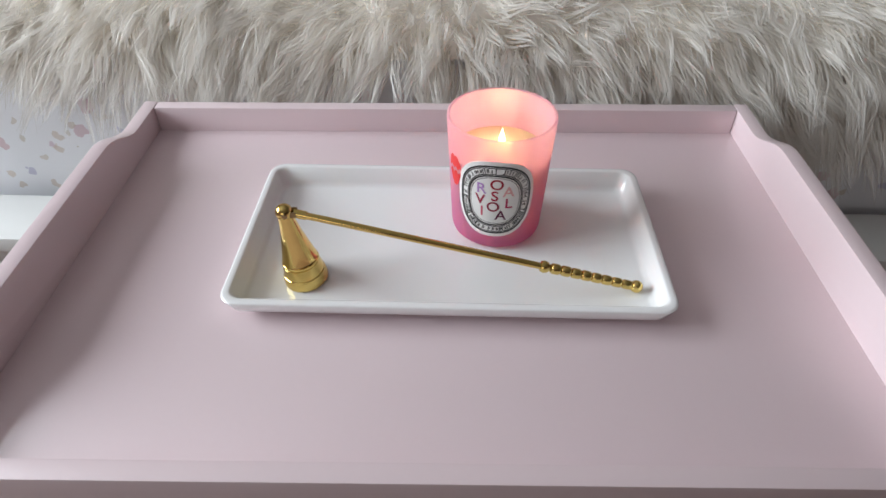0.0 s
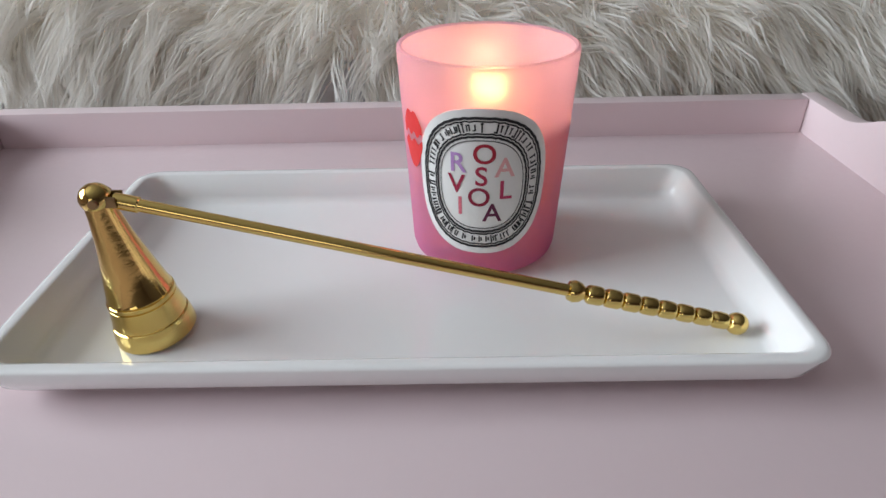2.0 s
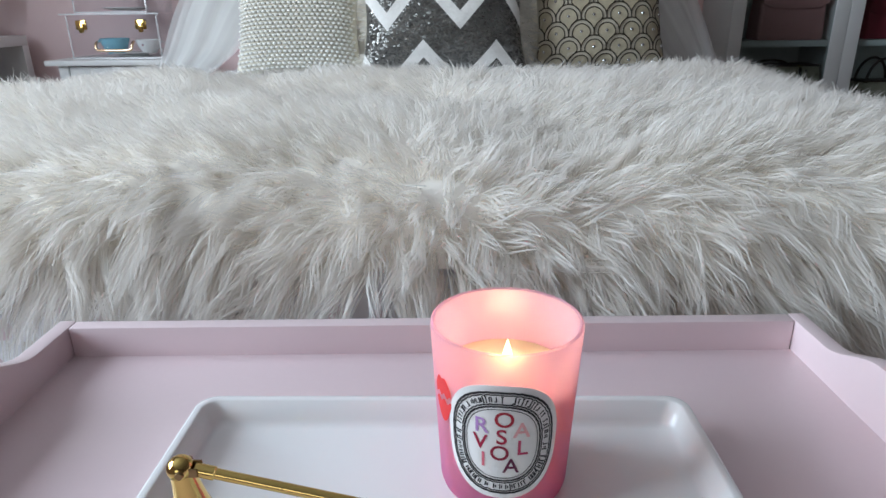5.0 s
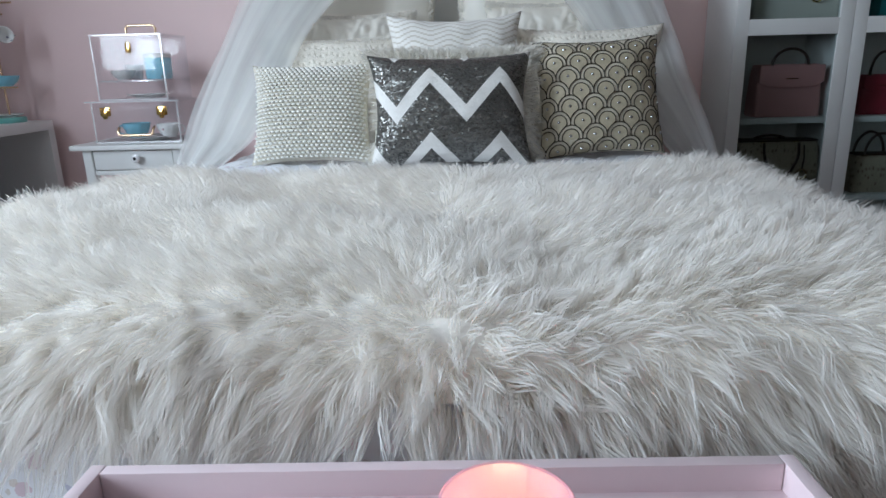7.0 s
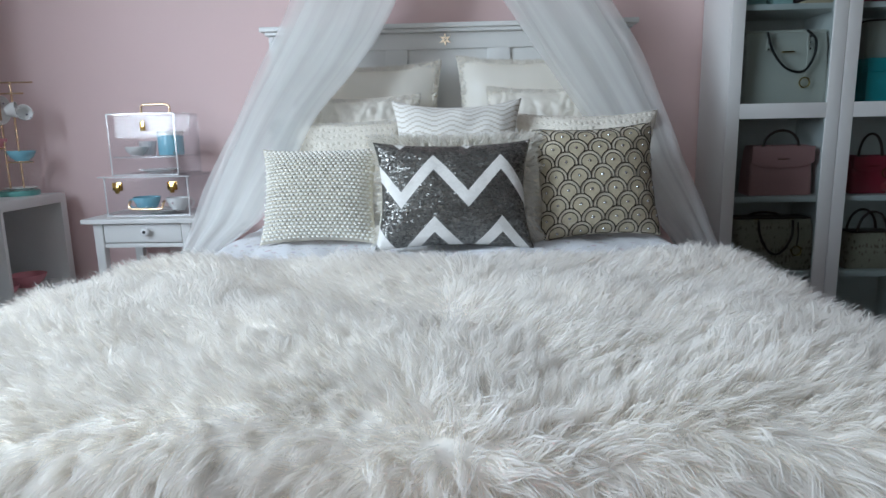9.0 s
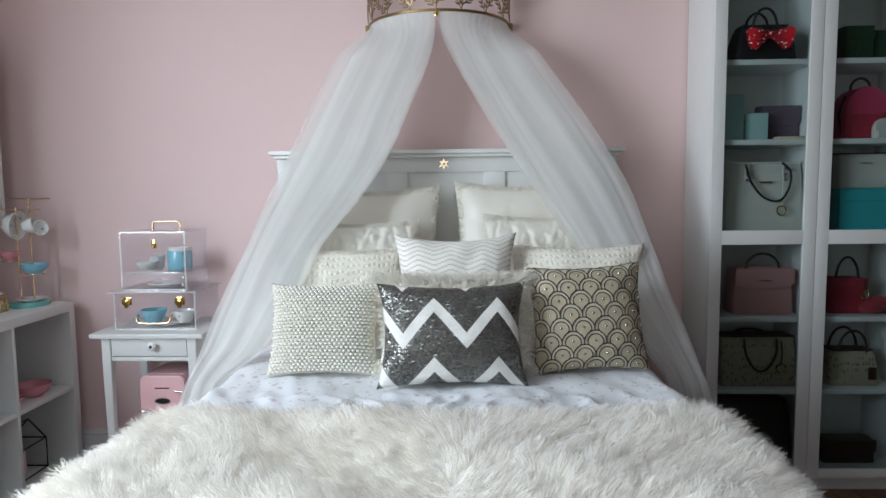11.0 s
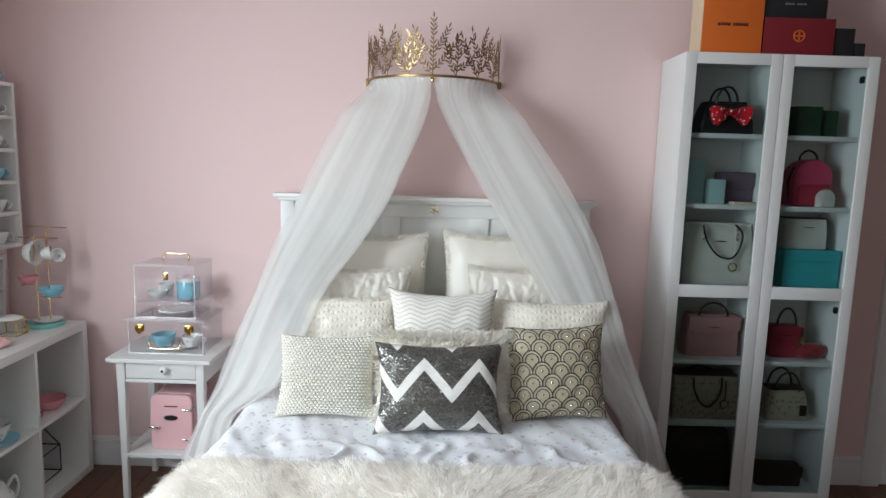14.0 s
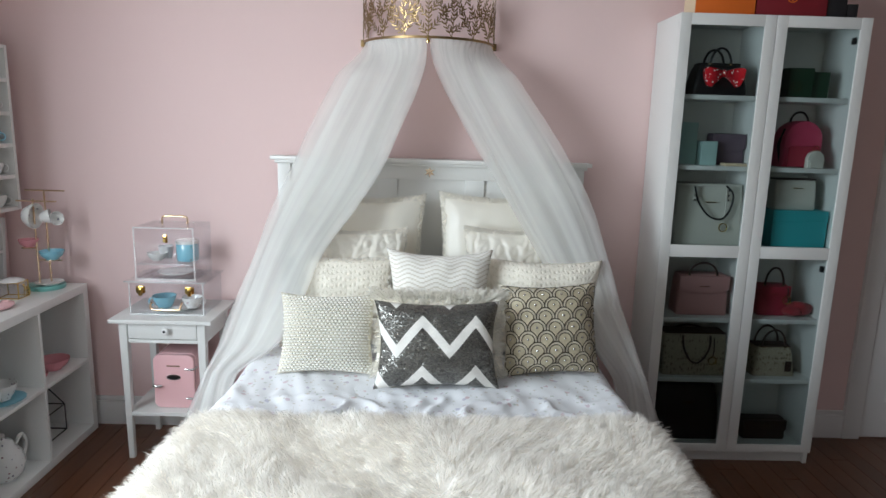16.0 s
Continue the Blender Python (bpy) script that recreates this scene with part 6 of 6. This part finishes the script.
def handbag(label, x0, x1, z0, h, body, trim, depth=0.12, y=2.47, top=0.8, loops=2, loop_h=0.09, loop_w=0.5, flap=0.0, clasp=True, hang=False, charm=None, category="handbag"):
    ob = thing("handbag", pose((x0 + x1) / 2, y, z0), label, category, "handbags in the cabinet")
    hw, hd = (x1 - x0) / 2, depth / 2
    rows = [(hw - 0.006, hd - 0.006, 0.01, 0.0), (hw, hd, 0.014, 0.006), (hw * (1 - (1 - top) * 0.2), hd * 0.97, 0.016, h * 0.4), (hw * (1 - (1 - top) * 0.7), hd * 0.8, 0.016, h * 0.85),
            (hw * top, hd * 0.62, 0.014, h * 0.985), (hw * top - 0.006, hd * 0.55, 0.012, h)]
    part("body", stacked_rings(rows), body, ob, angle=60)
    if flap:
        part("flap", extrude([(-hw * 0.97, h * 0.98), (hw * 0.97, h * 0.98), (hw * 0.97, h * (1 - flap * 0.8)), (hw * 0.7, h * (1 - flap)), (0, h * (1 - flap * 1.06)), (-hw * 0.7, h * (1 - flap)), (-hw * 0.97, h * (1 - flap * 0.8))], -hd - 0.006, -hd + 0.012, 0.003), body, ob)
    else:
        part("trim_band", box(-hw * top * 0.98, hw * top * 0.98, -hd * 0.64, hd * 0.64, h * 0.985, h + 0.005, 0.002), trim, ob)
    for k in range(loops):
        yy = -hd * 0.6 if k == 0 else hd * 0.6
        if hang and k == 0:
            pts = [(-hw * loop_w, -hd * 0.9, h * 0.98), (-hw * loop_w * 0.95, -hd - 0.004, h * 0.7), (-hw * loop_w * 0.5, -hd - 0.008, h * 0.42), (0, -hd - 0.01, h * 0.33), (hw * loop_w * 0.5, -hd - 0.008, h * 0.42), (hw * loop_w * 0.95, -hd - 0.004, h * 0.7), (hw * loop_w, -hd * 0.9, h * 0.98)]
        else:
            pts = [(x, yy, z + h * 0.97) for x, _, z in arc(0, 0, hw * loop_w, 180, 0, 16, rz=loop_h)]
        part("handle", tube(curve(pts, 3), 0.005, 8), trim, ob)
        for sx in (-1, 1):
            part("handle_ring", tube([(sx * hw * loop_w + 0.007 * math.cos(t), yy - 0.002, h * 0.96 + 0.009 * math.sin(t)) for t in [2 * math.pi * q / 12 for q in range(12)]], 0.0015, 6, closed=True), M["gold"], ob)
    if clasp:
        part("clasp", box(-0.022, 0.022, -hd * 0.9 - 0.014, -hd * 0.9 - 0.002, h * 0.72, h * 0.74, 0.001), M["gold"], ob, "small gold plate")
    if charm:
        cx, cz = charm
        part("charm", tube([(cx + 0.018 * math.cos(t), -hd - 0.014, cz + 0.018 * math.sin(t)) for t in [2 * math.pi * q / 20 for q in range(20)]], 0.003, 6, closed=True), M["gold"], ob, "round gold charm")
        part("charm_strap", tube([(cx, -hd - 0.012, h * 0.95), (cx + 0.004, -hd - 0.014, (cz + h * 0.95) / 2), (cx, -hd - 0.014, cz + 0.018)], 0.003, 6), trim, ob)
    return ob


def carton(label, x0, x1, y0, y1, z0, z1, mat, lid=0.0, name="gift_box"):
    ob = thing(name, pose((x0 + x1) / 2, (y0 + y1) / 2, z0), label, "box", "boxes")
    w, d, h = (x1 - x0) / 2, (y1 - y0) / 2, z1 - z0
    part("body", box(-w + 0.0015, w - 0.0015, -d + 0.0015, d - 0.0015, 0, h - lid, 0.001), mat, ob)
    if lid:
        part("lid", box(-w, w, -d, d, h - lid + 0.0005, h, 0.001), mat, ob)
    return ob


S = SHELVES
bag = handbag("small black handbag with a red polka-dot bow", 1.125, 1.36, S[0], 0.13, L["black"], L["black"], 0.12, 2.46, 0.75, 2, 0.07, 0.38, clasp=False)
for sx in (-1, 1):
    part("bow_loop", extrude([(sx * x, z) for x, z in ((0.004, 0.008), (0.035, 0.03), (0.07, 0.042), (0.084, 0.036), (0.088, 0.0), (0.08, -0.036), (0.066, -0.044), (0.035, -0.026), (0.004, -0.01))][::sx], -0.012, 0.012, 0.006), M["polka"], bag,
         "red bow loop with white dots", m=pose(0, -0.075, 0.09, 0, sx * 14, sx * -8))
part("bow_knot", dome(0.014, 0.018, 0.016, 12, m=pose(0, -0.078, 0.09)), M["polka"], bag)
g1 = carton("dark green lidded gift box with a round gold mark", 1.545, 1.652, 2.42, 2.56, S[0], S[0] + 0.125, L["green"], 0.05)
part("round_mark", tube([(-0.02 + 0.02 * math.cos(t), -0.071, 0.045 + 0.02 * math.sin(t)) for t in [2 * math.pi * q / 24 for q in range(24)]], 0.0014, 6, closed=True), M["gold"], g1)
carton("dark green slim gift box", 1.662, 1.735, 2.44, 2.54, S[0], S[0] + 0.112, L["green"])
carton("tall pale aqua card box", 1.12, 1.195, 2.47, 2.56, S[1], S[1] + 0.185, L["mint"])
carton("small pale aqua card box", 1.2, 1.272, 2.43, 2.49, S[1], S[1] + 0.105, L["mint"])
handbag("plum purple leather clutch bag", 1.262, 1.418, S[1], 0.14, L["purple"], L["purple"], 0.08, 2.52, 0.98, 0, flap=0.55, clasp=False)
carton("flat pink card box", 1.3, 1.4, 2.4, 2.46, S[1], S[1] + 0.012, L["buff"])
bp = thing("backpack", pose(1.662, 2.5, S[1]), "raspberry and red leather mini backpack", "backpack", "handbags in the cabinet")
part("body", extrude([(-0.085, 0), (0.085, 0), (0.085, 0.11)] + [(x, z) for x, _, z in arc(0, 0.12, 0.085, 0, 180, 16)] + [(-0.085, 0.11)], -0.05, 0.06, 0.012), L["rose"], bp)
part("front_pocket", extrude([(-0.07, 0.004), (0.07, 0.004), (0.07, 0.085), (0.055, 0.095), (-0.055, 0.095), (-0.07, 0.085)], -0.066, -0.048, 0.006), L["red"], bp, "darker red front pocket")
part("handle", tube([(x, 0.01, z) for x, _, z in arc(0, 0.198, 0.04, 180, 0, 12, rz=0.045)], 0.005, 8), L["black"], bp, "black grab handle")
for sx in (-1, 1):
    part("strap", tube([(sx * 0.075, -0.02, 0.17), (sx * 0.092, -0.01, 0.1), (sx * 0.08, -0.015, 0.02)], 0.006, 8), L["black"], bp)
mb = thing("coin_purse", pose(1.698, 2.412, S[1]), "tiny white leather backpack-shaped purse", "purse", "handbags in the cabinet")
part("body", extrude([(-0.037, 0), (0.037, 0), (0.037, 0.04)] + [(x, z) for x, _, z in arc(0, 0.04, 0.037, 0, 180, 12)] + [(-0.037, 0.04)], -0.012, 0.014, 0.006), L["white"], mb)
part("pocket", extrude([(-0.028, 0.004), (0.028, 0.004), (0.028, 0.03), (-0.028, 0.03)], -0.018, -0.011, 0.003), L["white"], mb)
part("key_ring", tube([(0.012 * math.cos(t), 0.0, 0.086 + 0.012 * math.sin(t)) for t in [2 * math.pi * q / 16 for q in range(16)]], 0.0015, 6, closed=True), M["gold"], mb)
tote = handbag("off-white leather tote with a chain strap", 1.11, 1.418, S[2], 0.275, L["white"], L["white"], 0.13, 2.49, 0.97, 0, clasp=True, charm=(0.06, 0.09))
part("strap", tube(curve([(-0.08, -0.07, 0.27), (-0.06, -0.08, 0.2), (-0.01, -0.085, 0.14), (0.05, -0.085, 0.13), (0.085, -0.082, 0.18), (0.09, -0.078, 0.24), (0.06, -0.07, 0.275)]), 0.0045, 8), M["dark"], tote, "grey chain strap")
for hx in (-0.075, 0.075):
    part("handle_tab", box(hx - 0.006, hx + 0.006, -0.0705, -0.0665, 0.205, 0.272, 0.001), L["white"], tote)
    for hz in (0.21, 0.232, 0.254):
        part("stud", dome(0.005, 0.0025, 0.005, 10, m=Matrix.Translation((hx, -0.0715, hz))), M["chrome"], tote, "silver stud")
part("base_piping", tube([(-0.148, -0.065, 0.004), (0.148, -0.065, 0.004)], 0.003, 8), L["black"], tote, "dark base piping")
carton("turquoise card gift box", 1.55, 1.8, 2.42, 2.6, S[2], S[2] + 0.172, L["teal"], 0.05)
handbag("off-white leather box handbag with dark edges", 1.562, 1.752, S[2] + 0.1725, 0.135, L["white"], L["brown"], 0.09, 2.49, 0.97, 0, clasp=True)
handbag("dusty pink flap handbag with a top handle", 1.16, 1.398, S[3], 0.19, L["pink"], L["brown"], 0.11, 2.49, 0.94, 1, 0.06, 0.55, flap=0.42)
handbag("red leather flap handbag with a gold charm", 1.55, 1.695, S[3], 0.145, L["red"], L["brown"], 0.09, 2.5, 0.95, 1, 0.085, 0.6, flap=0.4, charm=(0.05, 0.08))
scarf = bmesh.new()
for k in range(5):
    dome(0.05 - 0.005 * k, 0.045, 0.026, 14, scarf, pose(1.71 + 0.016 * k, 2.46 + 0.012 * (k % 2), S[3] + 0.026 + 0.008 * (k % 3), 0, 20 * k, 30 * k))
solo("folded_scarf", scarf, fabric("deep_red_wool", (0.3, 0.02, 0.03)), Matrix(), "crumpled deep red scarf beside the red bag", "scarf")
handbag("beige monogram canvas tote with dark hanging handles", 1.115, 1.418, S[4], 0.2, L["mono"], L["brown"], 0.14, 2.49, 0.96, 2, 0.02, 0.42, clasp=False, hang=True, charm=(0.075, 0.08))
sat = handbag("beige monogram satchel with dark rolled handles", 1.545, 1.75, S[4], 0.14, L["mono"], L["brown"], 0.12, 2.49, 0.8, 2, 0.085, 0.55, clasp=False)
part("tassel", box(0.045, 0.075, -0.075, -0.067, 0.03, 0.08, 0.003), L["brown"], sat, "dark leather tag")
handbag("large black leather handbag", 1.105, 1.415, S[5], 0.26, L["black"], L["black"], 0.14, 2.5, 0.9, 0, clasp=True)
handbag("dark brown leather clutch", 1.545, 1.755, S[5], 0.1, L["brown"], L["brown"], 0.09, 2.49, 0.97, 0, flap=0.6)

ora = carton("bright orange gift box with buff sides", 1.095, 1.348, 2.385, 2.51, CH, CH + 0.245, L["orange"])
part("side_sleeve", box(-0.128, -0.125, -0.06, 0.06, 0.004, 0.241, 0), L["buff"], ora, "buff side panel")
for k in range(12):
    if k != 5:
        part("print_bar", box(-0.062 + 0.0107 * k, -0.0545 + 0.0107 * k, -0.0622, -0.061, 0.112, 0.124, 0), M["ink"], ora)
red = carton("deep red gift box with an orange round mark", 1.352, 1.652, 2.39, 2.6, CH, CH + 0.152, L["maroon"], 0.0)
part("round_mark", tube([(0.0 + 0.022 * math.cos(t), -0.105, 0.08 + 0.022 * math.sin(t)) for t in [2 * math.pi * q / 24 for q in range(24)]], 0.0025, 6, closed=True), L["orange"], red)
for rz in (0, 90):
    part("mark_bar", box(-0.003, 0.003, -0.1056, -0.1043, -0.018, 0.018, 0), L["orange"], red, m=pose(0, 0, 0.08, 0, rz, 0))
blk = carton("black gift box on the deep red one", 1.35, 1.615, 2.4, 2.59, CH + 0.1525, CH + 0.3, L["blackbox"], 0.05)
for k in range(9):
    if k != 4:
        part("print_bar", box(-0.045 + 0.01 * k, -0.039 + 0.01 * k, -0.0952, -0.0935, 0.052, 0.06, 0), M["chrome"], blk)
carton("small black card box on the cabinet", 1.656, 1.742, 2.4, 2.5, CH, CH + 0.118, L["blackbox"])
carton("low black card box on the cabinet", 1.744, 1.79, 2.4, 2.5, CH, CH + 0.06, L["blackbox"])

# ---- floorboards ----
board_w = 0.085
x = LEFT_X
meshes = {}
prng = random.Random(3)
while x < RIGHT_X:
    y = REAR_Y - prng.uniform(0, 1.2)
    while y < WALL_Y:
        y1 = min(y + prng.choice((1.3, 1.7, 2.1)), WALL_Y)
        y0, w = max(y, REAR_Y), min(board_w, RIGHT_X - x)
        if y1 - y0 > 0.03:
            key = (round(y1 - y0, 3), round(w, 3))
            if key not in meshes:
                meshes[key] = finish("board", box(0.0012, w - 0.0012, 0.0015, y1 - y0 - 0.0015, -0.012, 0, 0.0012, 1), M["floorwood"])
            o = new("board", meshes[key])
            o.location = (x, y0, 0)
            o.parent = floor
        y = y1
    x += board_w
